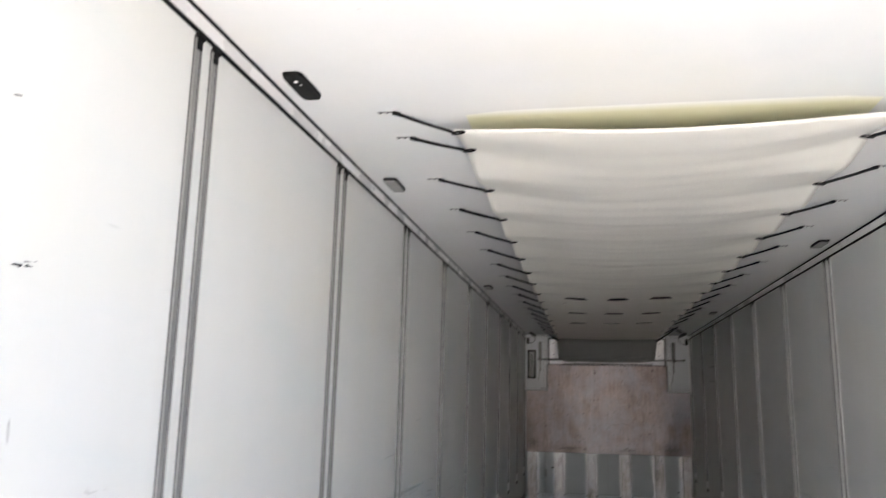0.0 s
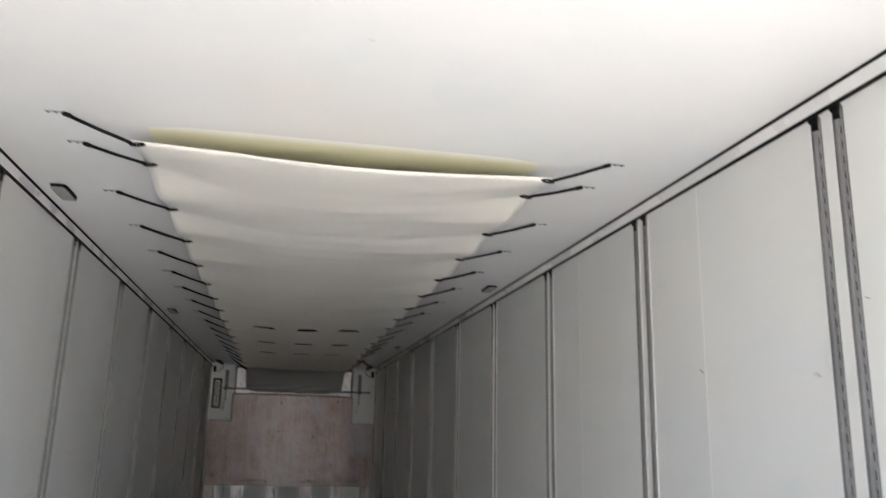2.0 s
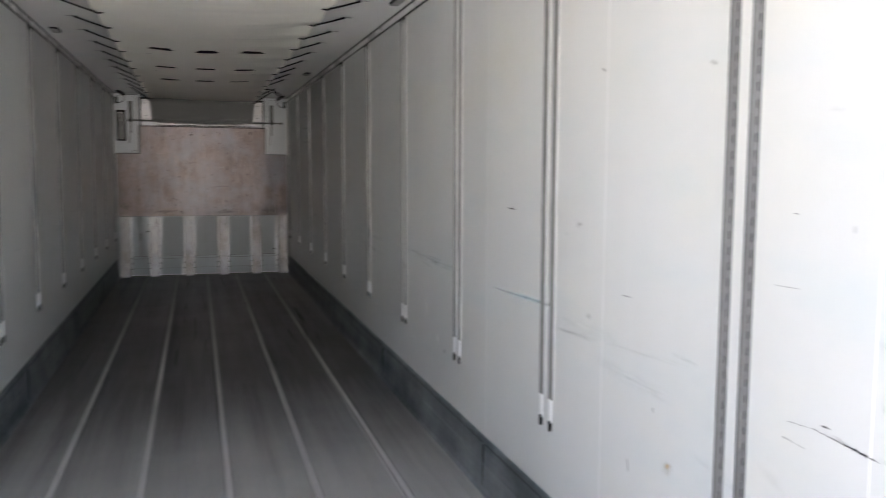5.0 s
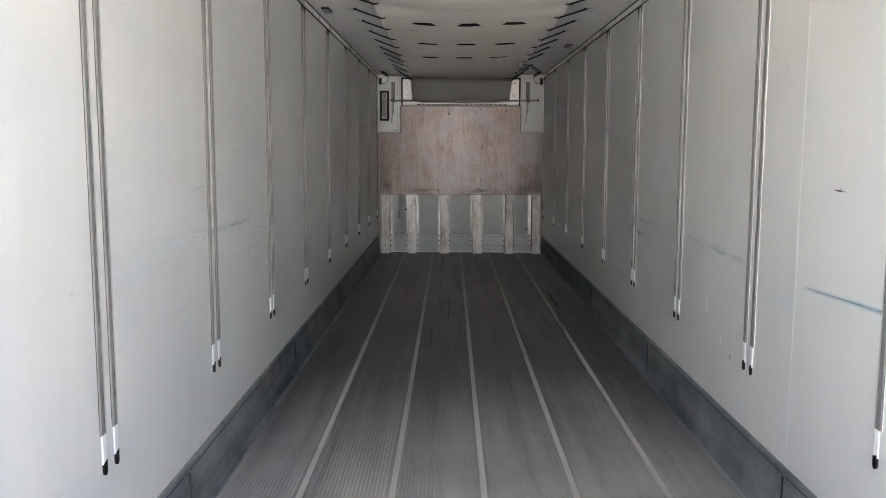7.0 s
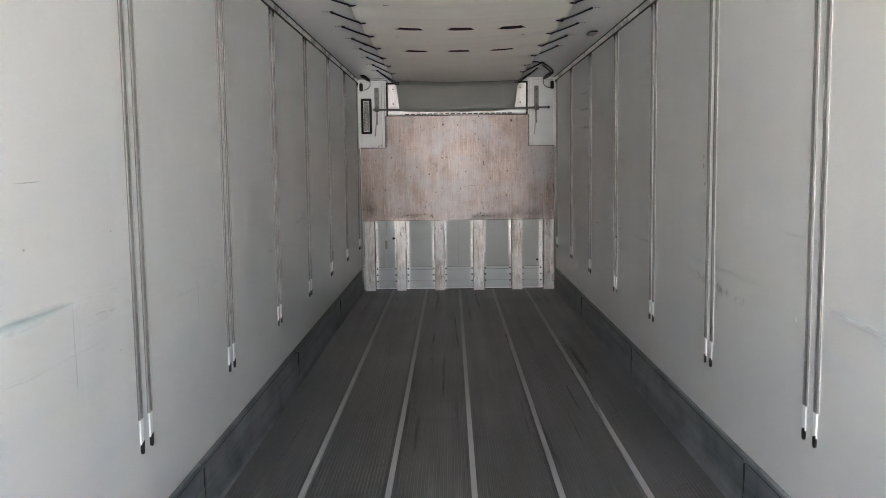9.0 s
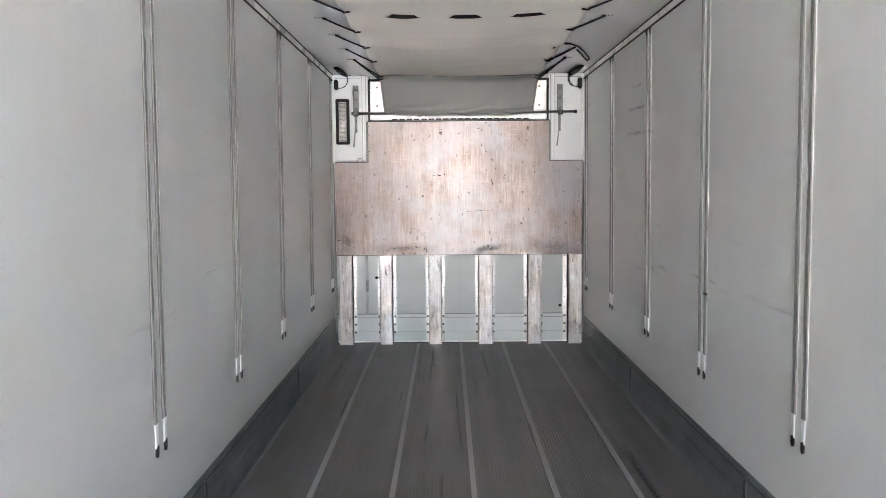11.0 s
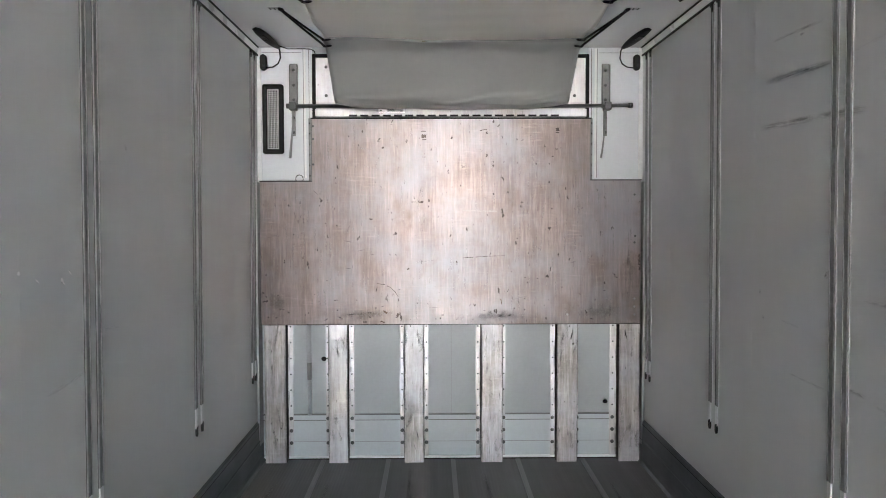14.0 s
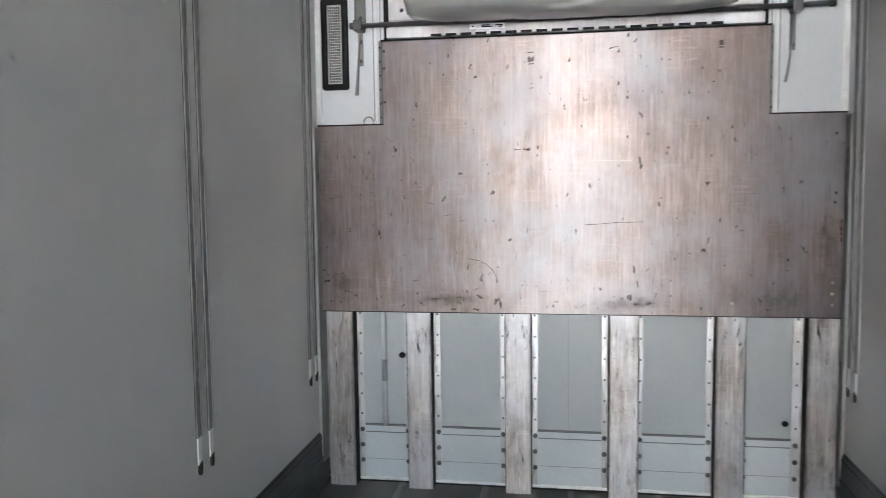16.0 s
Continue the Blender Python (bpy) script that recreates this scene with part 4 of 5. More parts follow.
def flap_mesh():
    """The front end: a rounded crease, then the canvas hangs down to the bar and runs under the unit."""
    bm = bmesh.new()
    nx = 56
    xs = [0.70 * (2 * i / nx - 1) for i in range(nx + 1)]
    last = [bm.verts.new((x * 1.004, CHUTE1 - 0.045, cloth(x, CHUTE1 - 0.045) - 0.0022)) for x in xs]
    for k in range(1, 25):
        s = k / 24
        this = []
        for x in xs:
            u = x / 0.70
            half = 0.712 - 0.016 * s
            y = CHUTE1 + 0.05 * math.sin(min(1.0, s * 4) * 1.57) + 0.24 * s + 0.07 * u * u * s + 0.02 * (1 - u * u) * math.sin(3.1 * s)
            g = s ** 1.6 * (1 - s) + s * s
            z = (cloth(x, CHUTE1) - 0.002) * (1 - g) + 2.232 * g - 0.004 * (1 - u * u) * s + 0.03 * u ** 4 * s
            wrinkle = 0.014 * max(0.0, s - 0.72) / 0.28
            y += wrinkle * math.sin(11 * x + 30 * s + 4 * noise.noise((x * 3, s * 5, 0.0)))
            this.append(bm.verts.new((half * u, y, z)))
        for i in range(nx):
            bm.faces.new((last[i], last[i + 1], this[i + 1], this[i]))
        last = this
    for k in range(1, 9):
        s = k / 8
        this = []
        for i, x in enumerate(xs):
            u = x / 0.70
            y = 11.66 + 0.36 * s
            z = 2.228 + 0.026 * u ** 4 - 0.018 * math.sin(3.14 * s) + 0.06 * s * s + 0.010 * noise.noise((x * 6, s * 4, 9.0))
            this.append(bm.verts.new((0.690 * u, y, z)))
        for i in range(nx):
            bm.faces.new((last[i], last[i + 1], this[i + 1], this[i]))
        last = this
    bmesh.ops.recalc_face_normals(bm, faces=bm.faces)
    bmesh.ops.solidify(bm, geom=list(bm.faces), thickness=0.0016)
    return bm


chute = thing("air_chute", "cream canvas air chute sagging under the ceiling", "air chute")
part("canvas", chute_mesh(), CANVAS, chute, smooth=True)
part("end_flap", flap_mesh(), SHADED_FLAP, chute, "canvas end flap, greyed for shade", True)


def chute_top():
    """An added upper layer, flat under the ceiling behind the open mouth, that carries the bounce tint."""
    bm = bmesh.new()
    rows = []
    for y in np.concatenate((np.arange(CHUTE0 + 0.010, CHUTE0 + 0.08, 0.03), np.arange(CHUTE0 + 0.16, CHUTE1 + 0.2, 0.09))):
        rows.append([bm.verts.new((x, y + (0.03 * abs(x / 0.665) ** 9 if y < CHUTE0 + 0.08 else 0.0), roof(y) - 0.0012 - 0.004 * max(0.0, min(1.0, (y - 2.3) * 3)) * (0.5 + noise.noise((x * 4.0, y * 3.0, 5.0))))) for x in np.linspace(-0.665, 0.665, 13)])
    for a, b in zip(rows, rows[1:]):
        for i in range(len(a) - 1):
            bm.faces.new((a[i], a[i + 1], b[i + 1], b[i]))
    return bm


# added dark plates above the canvas give the slits their inner shade
for sx, sy in SLITS:
    z = cloth(sx, sy)
    part("slit", boxes((sx - 0.12, sx + 0.12, sy - 0.06, sy + 0.30, z + 0.034, z + 0.038), (sx - 0.12, sx + 0.12, sy + 0.30, sy + 0.304, cloth(sx, sy + 0.3) + 0.003, z + 0.038)), SLOT, chute, "added dark plate for the shade inside the slits")
mark(chute, CANVAS_STAIN, (-0.16, 11.33, cloth(-0.16, 11.33) - 0.0045), (1, 0, 0), (0, 1, 0), 0.11, 0.10, "stain")
part("upper_layer", chute_top(), CANVAS_IN, chute, "added upper layer with yellow bounce light in its colour", True)
part("hem", tube([(x, CHUTE0 - 0.002, cloth(x, CHUTE0) - 0.001) for x in np.linspace(-0.70, 0.70, 41)], 0.0022, 6, 1.4), HEM, chute, "stitched pale hem", True)


# ---- rubber straps that hold the chute ----
def strap(side, y, ring_x, ring_y, ring_z, spread=0.0):
    ob = thing("rubber_strap", "black rubber strap from ceiling plate to canvas edge", "strap", "chute straps")
    z = roof(y)
    part("anchor_plate", boxes((min(side * 0.900, side * 0.962), max(side * 0.900, side * 0.962), y - 0.005, y + 0.005, z - 0.003, z), soft=0.001), GREY, ob, "thin pale anchor plate")
    for u in (0.952, 0.928, 0.908):
        piece("screw", small_screw, ob, Matrix.Translation((side * u, y, z - 0.003)) @ pose(0, 0, 0, 180, 0, 0))
    start = Vector((side * 0.898, y, z - 0.008))
    end = Vector((ring_x + side * 0.012, ring_y, ring_z - 0.004))
    for d in ((-spread, spread) if spread else (0.0,)):
        mid = (start + end) / 2 + Vector((0, d, -0.002))
        part("band", tube([start + Vector((0, d * 0.3, 0)), mid, end], 0.0072, 8, 0.85), RUBBER, ob, smooth=True)
    part("stop", tube([start + Vector((side * 0.010, 0, 0.004)), start - Vector((side * 0.014, 0, 0.004))], 0.0078, 8), RUBBER, ob, smooth=True)
    eye = end - Vector((side * 0.018, 0, 0.003))
    part("hook", tube([eye + Vector((0.022 * side * math.cos(a), 0.012 * math.sin(a), -0.003 * math.cos(a))) for a in np.linspace(0, 6.28, 15)], 0.0034, 6), RUBBER, ob, "black hook loop", True)
    part("knot", tube([end + Vector((side * 0.010, 0.004, 0.002)), end + Vector((0, -0.009, -0.003)), end + Vector((-side * 0.008, 0.007, -0.004)), end + Vector((side * 0.006, 0.010, 0.001))], 0.0046, 6), RUBBER, ob, "black knotted end", True)
    return ob


small_screw = mesh_of("screw", disc(0.0045, 0.003, 8), DARKSTEEL, True)
for side in (-1, 1):
    for i, y in enumerate(RINGS):
        if y > 11.1 or (side > 0 and abs(y - 10.072) < 0.05):
            continue
        strap(side, y - 0.020, side * 0.690, y + 0.005 * (-1) ** i, cloth(side * 0.69, y) - 0.001, 0.009 if (side < 0 and i == 3) else 0.0)
for side in (-1, 1):
    strap(side, 11.16, side * 0.700, 11.42, cloth(0.69, CHUTE1) - 0.012)
    strap(side, 11.14, side * 0.690, 11.30, cloth(0.69, CHUTE1) - 0.004)
loose = thing("loose_strap", "black rubber strap hanging loose as a loop", "strap")
part("band", tube([(0.66, 10.10, cloth(0.66, 10.10) - 0.006), (0.72, 10.12, 2.585), (0.79, 10.16, 2.590), (0.86, 10.25, 2.588), (0.93, 10.38, 2.570), (0.985, 10.50, 2.548), (1.000, 10.54, 2.536),
                   (0.985, 10.55, 2.528), (0.955, 10.50, 2.540), (0.91, 10.41, 2.560), (0.87, 10.33, 2.574)], 0.0075, 8, 0.75), RUBBER, loose, smooth=True)

# ---- marker lamps on the ceiling ----


def ceiling_lamp(x, y, missing):
    z = roof(y)
    label = "black empty lamp base on the ceiling" if missing else "flat grey ceiling lamp"
    ob = thing("ceiling_lamp", label, "lamp", "ceiling lamps", at=pose(x, y, z))
    bm = bmesh.new()
    ring = []
    for a in np.linspace(0, 2 * math.pi, 32, endpoint=False):
        c, s = math.cos(a), math.sin(a)
        ring.append((0.034 * math.copysign(abs(c) ** 0.35, c), 0.105 * math.copysign(abs(s) ** 0.35, s)))
    lo = [bm.verts.new((u * 0.93, v * 0.97, -0.012)) for u, v in ring]
    up = [bm.verts.new((u, v, 0.0)) for u, v in ring]
    bm.faces.new(lo[::-1])
    for i in range(32):
        j = (i + 1) % 32
        bm.faces.new((lo[i], lo[j], up[j], up[i]))
    bmesh.ops.recalc_face_normals(bm, faces=bm.faces)
    part("base", bm, RUBBER, ob)
    if missing:
        part("wire_end", boxes((-0.006, 0.006, -0.058, -0.050, -0.016, -0.011), soft=0.002), WHITE, ob, "white wire end")
        part("wire_end", boxes((0.004, 0.009, -0.030, -0.025, -0.015, -0.011), soft=0.001), WHITE, ob, "white wire end")
    else:
        part("lens", boxes((-0.0275, 0.0275, -0.096, 0.096, -0.016, -0.011), soft=0.003), LENS, ob, "dull grey lens")
    return ob


for x, y, missing in ((-1.136, 1.985, True), (-1.130, 3.172, False), (-1.128, 6.65, False), (1.128, 4.77, False), (1.095, 8.80, False)):
    ceiling_lamp(x, y, missing)


# ---- upright rails on the side walls ----
def rail_body(slotted):
    """A low extrusion with grooves along it; slotted: a ridge beside a pierced web."""
    lo, hi = 0.667, 2.582

    def stand(u, v, s):
        return (v, u, s)
    if not slotted:
        prof = [(-0.0165, 0.0), (-0.0165, 0.0060), (-0.0150, 0.0066), (-0.0132, 0.0062), (-0.0125, 0.0030), (-0.0030, 0.0034), (0.0030, 0.0034), (0.0125, 0.0030), (0.0132, 0.0062),
                (0.0150, 0.0066), (0.0165, 0.0060), (0.0165, 0.0)]
        return sweep(prof, stand, lo, hi)
    prof = [(-0.0200, 0.0), (-0.0200, 0.0040), (-0.0185, 0.0046), (-0.0180, 0.0008), (-0.0140, 0.0008), (-0.0130, 0.0040), (-0.0045, 0.0040), (-0.0035, 0.0065), (-0.0010, 0.0065),
            (0.0, 0.0008), (0.0180, 0.0008), (0.0180, 0.0)]
    bm = sweep(prof, stand, lo, hi)
    box(bm, 0.0008, 0.0040, 0.0012, 0.0058, lo, hi)
    box(bm, 0.0008, 0.0040, 0.0124, 0.0180, lo, hi)
    z = lo + 0.01
    while z < hi - 0.05:
        box(bm, 0.0008, 0.0039, 0.0058, 0.0124, z, z + 0.020)
        z += 0.042
    return bm


def wall_rail(slotted):
    ob = thing("wall_rail", "slotted aluminium load rail on the side wall" if slotted else "grooved aluminium load rail on the side wall", "rail", "wall rails")
    part("extrusion", rail_body(slotted), SLOT_RAIL if slotted else RAIL, ob)
    # dark strips put the shadow gaps along the rail into colour
    for u0, u1 in (((-0.0179, -0.0141), (0.0001, 0.0011), (0.0180, 0.0200)) if slotted else ((-0.0206, -0.0166), (0.0166, 0.0206))):
        part("groove", boxes((0.0005, 0.0012, u0, u1, 0.668, 2.580)), GROOVE, ob, "dark strip for the shadow in the groove")
    if not slotted:
        for u in (-0.0125, 0.0101):
            part("groove", boxes((0.0031, 0.0040, u, u + 0.0024, 0.668, 2.580)), GROOVE, ob, "dark strip for the shadow in the groove")
        # white strip paints the light that the rail lip catches
        part("sealant", boxes((0.0, 0.0022, 0.0208, 0.0230, 0.668, 2.575)), TRIM, ob, "thin white line painting the light on the rail lip")
    if slotted:
        # painted highlight of the lip, whiter on the slotted rail
        part("sealant", boxes((0.0, 0.0030, -0.0235, -0.0203, 0.668, 2.575)), BEAD, ob, "thin white line painting the light on the rail lip")
        part("inlay", boxes((0.0009, 0.0014, 0.0058, 0.0124, 0.668, 2.58)), SLOT, ob, "dark slots")
    part("foot_plate", boxes((0.0, 0.006, -0.0125, 0.0125, 0.572, 0.667), soft=0.0015), WHITE, ob, "white foot plate")
    bm = bmesh.new()
    pts = [(0.012 * math.cos(a), 0.554 + 0.020 * math.sin(a)) for a in np.linspace(math.pi, 2 * math.pi, 9)]
    pts = [(-0.012, 0.576)] + pts + [(0.012, 0.584)]
    a = [bm.verts.new((0.0, u, v)) for u, v in pts]
    b = [bm.verts.new((0.008, u * 0.9, v)) for u, v in pts]
    bm.faces.new(a)
    bm.faces.new(b[::-1])
    for i in range(len(pts)):
        j = (i + 1) % len(pts)
        bm.faces.new((a[i], a[j], b[j], b[i]))
    bmesh.ops.recalc_face_normals(bm, faces=bm.faces)
    part("end_plug", bm, RUBBER, ob, "black end plug")
    part("top_cap", boxes((0.0, 0.014, -0.017, 0.015, 2.572, 2.592), (0.0, 0.010, -0.010, 0.012, 2.548, 2.574), soft=0.004), RUBBER, ob, "black top cap")
    return ob


base_rail, slot_rail = wall_rail(False), wall_rail(True)
first = True
for k in range(0, 10):
    for d in (-0.044, 0.044):
        y = pair_at(k) + d
        right = leaning(1) @ pose(HALF, y, 0, 0, 0, 180)
        left = leaning(-1) @ pose(-HALF, y, 0)
        if k == 9:
            if d < 0:
                slot_rail.matrix_basis = right
            else:
                copy_thing(slot_rail, right)
            copy_thing(base_rail, left)
        elif first:
            base_rail.matrix_basis = right
            first = False
            copy_thing(base_rail, left)
        else:
            copy_thing(base_rail, right)
            copy_thing(base_rail, left)


# ---- marks on walls, ceiling and floor ----
def wall_mark(side, material, y0, z0, y1, z1, width, lift=0.0012):
    """A mark on a side wall from one place to another."""
    a = Vector((0, y1 - y0, z1 - z0))
    b = Vector((0, -(z1 - z0), y1 - y0))
    mark(wall_right if side > 0 else wall_left, material, (side * (HALF - lift - 0.0004 * random.random()), (y0 + y1) / 2, (z0 + z1) / 2), a, b, a.length, width)


for row in (
    # grey streak with a curled tail, and its haze
    (RUB, 0.944, 1.822, 0.888, 1.893, 0.040), (RUB, 0.925, 1.840, 0.905, 1.868, 0.016), (RUB_SOFT, 0.955, 1.820, 0.880, 1.900, 0.075), (RUB_SOFT, 0.884, 1.880, 0.866, 1.930, 0.030), (PINK_RUB, 0.920, 1.860, 0.690, 1.852, 0.075),
    (RUB_SOFT, 1.020, 1.862, 0.992, 1.868, 0.040), (RUB_DIM, 1.055, 1.838, 1.000, 1.830, 0.050), (RUB_SOFT, 0.885, 1.820, 0.825, 1.827, 0.016), (RUB_DIM, 0.842, 1.765, 0.838, 1.705, 0.034),
    # round smudge, upright dab and a forked smear
    (RUB_DIM, 0.655, 1.658, 0.563, 1.660, 0.085), (RUB_DIM, 0.640, 1.650, 0.578, 1.655, 0.055), (RUB_SOFT, 0.575, 1.660, 0.568, 1.720, 0.026), (RUB_DIM, 0.712, 1.606, 0.664, 1.632, 0.036), 
    (RUB_DIM, 0.710, 1.612, 0.670, 1.584, 0.030), (RUB_DIM, 0.757, 1.640, 0.755, 1.560, 0.024), (RUB_DIM, 1.260, 1.730, 1.190, 1.722, 0.022),
    # bowed streak
    (RUB_SOFT, 0.930, 1.508, 0.868, 1.494, 0.020), (RUB, 0.895, 1.499, 0.862, 1.499, 0.010), (RUB_SOFT, 0.885, 1.496, 0.800, 1.520, 0.018),
    # speckled patch
    (RUB_SOFT, 0.985, 1.354, 0.870, 1.308, 0.070), (RUB_SOFT, 0.910, 1.318, 0.868, 1.304, 0.026),
    (RUB_DIM, 0.940, 1.356, 0.880, 1.340, 0.040), (RUB_SOFT, 1.030, 1.348, 0.988, 1.344, 0.026), (RUB_DIM, 1.012, 1.408, 0.994, 1.402, 0.022),
    # dabs and yellow patches by the door frame
    (RUB_SOFT, 0.545, 1.384, 0.503, 1.378, 0.016), (RUB_SOFT, 0.545, 1.359, 0.498, 1.359, 0.020), (HAZE_BLUE, 0.545, 1.350, 0.495, 1.345, 0.030), (RUB_SOFT, 0.482, 1.756, 0.465, 1.746, 0.016), (RUB_SOFT, 0.468, 1.742, 0.455, 1.734, 0.014),
    (YELLOW_DAB, 0.575, 1.735, 0.440, 1.728, 0.160), (YELLOW_DAB, 0.540, 1.330, 0.438, 1.330, 0.200), (YELLOW_DAB, 0.520, 1.395, 0.480, 1.390, 0.040), (YELLOW_DAB, 0.665, 1.078, 0.560, 1.070, 0.050),
    # blue rub and its fainter neighbours
    (BLUE_RUB, 0.796, 1.195, 0.794, 1.110, 0.024), (BLUE_RUB, 0.815, 1.150, 0.715, 1.148, 0.046), (HAZE_BLUE, 0.820, 1.160, 0.700, 1.140, 0.070), (PINK_RUB, 0.895, 1.145, 0.835, 1.125, 0.060), (RUB_DIM, 0.885, 1.150, 0.850, 1.130, 0.040), (RUB_DIM, 0.835, 1.260, 0.830, 1.215, 0.022),
    (RUB_SOFT, 0.790, 1.134, 0.700, 1.124, 0.010), (HAZE_BLUE, 0.790, 1.042, 0.705, 1.034, 0.020), (HAZE_BLUE, 1.090, 0.992, 0.930, 0.990, 0.020), (HAZE_BLUE, 1.015, 0.990, 0.985, 0.955, 0.030), (RUB_SOFT, 1.060, 1.118, 1.053, 1.086, 0.014),
    (RUB_DIM, 1.45, 0.86, 1.30, 0.80, 0.05), (HAZE_BLUE, 0.92, 2.02, 0.55, 1.99, 0.08), (RUB_DIM, 1.10, 1.24, 0.98, 1.23, 0.05),
    (ORANGE_STAIN, 1.87, 0.700, 1.77, 0.685, 0.08), (WHITE_SCRAPE, 2.052, 0.66, 2.045, 0.575, 0.020),
    (BAND, 3.36, 1.028, 2.60, 1.051, 0.030), (BLUE_SMEAR, 3.30, 1.030, 2.66, 1.049, 0.016), (TEAL_SMEAR, 2.98, 1.041, 2.61, 1.051, 0.016), (TEAL_SMEAR, 3.34, 1.030, 2.90, 1.043, 0.008), (BLUE_SMEAR, 3.00, 1.045, 2.62, 1.050, 0.018), (BAND_GREY, 2.66, 0.968, 2.27, 0.983, 0.024), (LONG_FAINT, 2.24, 0.990, 1.70, 1.028, 0.020), (BLUE_PATCH, 2.71, 1.075, 2.64, 1.03, 0.04), (LONG_FAINT, 2.60, 1.02, 2.10, 1.01, 0.06),
    (BLUE_SMEAR, 1.82, 1.048, 1.69, 1.040, 0.014), (LONG_FAINT, 2.6, 0.975, 2.25, 0.99, 0.03), (LONG_FAINT, 2.30, 0.92, 1.80, 0.90, 0.06), (LONG_FAINT, 1.72, 0.78, 1.42, 0.74, 0.03), (GREY_SMEAR, 2.55, 1.36, 2.50, 1.34, 0.03),
    (FAINT_SMEAR, 2.40, 1.085, 2.30, 1.05, 0.05), 
    (GREY_SMEAR, 3.12, 1.430, 3.03, 1.424, 0.010), (GREY_SMEAR, 1.70, 1.885, 1.62, 1.875, 0.030),
    (FAINT_SMEAR, 2.5, 1.40, 2.35, 1.39, 0.05),
    (WHITE_SCRAPE, 4.46, 0.80, 4.45, 0.68, 0.020), (WHITE_SCRAPE, 4.22, 0.62, 4.20, 0.54, 0.030), (WHITE_SCRAPE, 4.10, 0.56, 4.06, 0.53, 0.05), (GREY_SMEAR, 4.6, 1.02, 4.3, 1.00, 0.020),
    (BLUE_SMEAR, 4.9, 1.06, 4.2, 1.04, 0.05), (GREY_SMEAR, 2.98, 2.15, 2.93, 2.12, 0.03), (GREY_SMEAR, 3.6, 1.90, 3.55, 1.88, 0.02), (FAINT_SMEAR, 6.9, 1.0, 5.4, 0.93, 0.10),
    (FAR_SCUFF, 10.27, 1.935, 9.78, 1.920, 0.034), (FAR_SCUFF, 9.80, 1.922, 9.46, 1.908, 0.036), (GREY_SMEAR, 10.0, 1.930, 9.82, 1.924, 0.03), (FAR_SCUFF, 10.22, 2.110, 9.64, 2.092, 0.030),
    (GREY_SMEAR, 9.95, 2.104, 9.78, 2.097, 0.028), (LONG_FAINT, 9.60, 2.10, 9.25, 2.121, 0.014), (FAR_SCUFF, 10.16, 2.262, 9.75, 2.250, 0.016), (GREY_SMEAR, 9.98, 1.917, 9.86, 1.900, 0.014),
    (GREY_SMEAR, 9.95, 2.24, 9.86, 2.235, 0.02), (TEAL_SMEAR, 9.48, 1.311, 9.27, 1.304, 0.016), (TEAL_SMEAR, 9.985, 0.979, 9.70, 0.973, 0.012), (DARK_SCUFF, 9.34, 1.042, 9.22, 1.046, 0.018),
    (DARK_SCUFF, 9.24, 1.045, 9.13, 1.026, 0.010), (DARK_SCUFF, 9.56, 1.011, 9.45, 1.007, 0.018), (LONG_FAINT, 9.40, 0.993, 9.32, 0.987, 0.016), (FAINT_SMEAR, 10.27, 1.27, 10.23, 1.25, 0.05),
    (FAINT_SMEAR, 10.23, 1.18, 10.20, 1.14, 0.05), (LONG_FAINT, 10.06, 1.171, 9.90, 1.164, 0.012), (TEAL_SMEAR, 8.72, 1.067, 8.52, 1.064, 0.026), (BLUE_PATCH, 8.60, 1.075, 8.52, 1.055, 0.03),
    (DARK_SCUFF, 8.37, 1.067, 8.27, 1.066, 0.016), (LONG_FAINT, 8.26, 1.041, 8.06, 1.036, 0.025), (LONG_FAINT, 8.12, 1.293, 7.88, 1.291, 0.014), (LONG_FAINT, 7.9, 1.06, 7.2, 1.05, 0.04),
    (TEAL_SMEAR, 4.50, 1.069, 4.12, 1.064, 0.012), (BLUE_SMEAR, 4.40, 1.045, 3.9, 1.04, 0.05), (LONG_FAINT, 6.6, 1.06, 5.4, 1.05, 0.05), (WHITE_SCRAPE, 5.15, 0.99, 5.14, 0.96, 0.016),
    (GREY_SMEAR, 8.29, 1.68, 8.27, 1.66, 0.014), (GREY_SMEAR, 2.28, 1.94, 2.25, 1.92, 0.02), (LONG_FAINT, 5.3, 1.30, 4.9, 1.29, 0.02),
):
    wall_mark(1, *row)
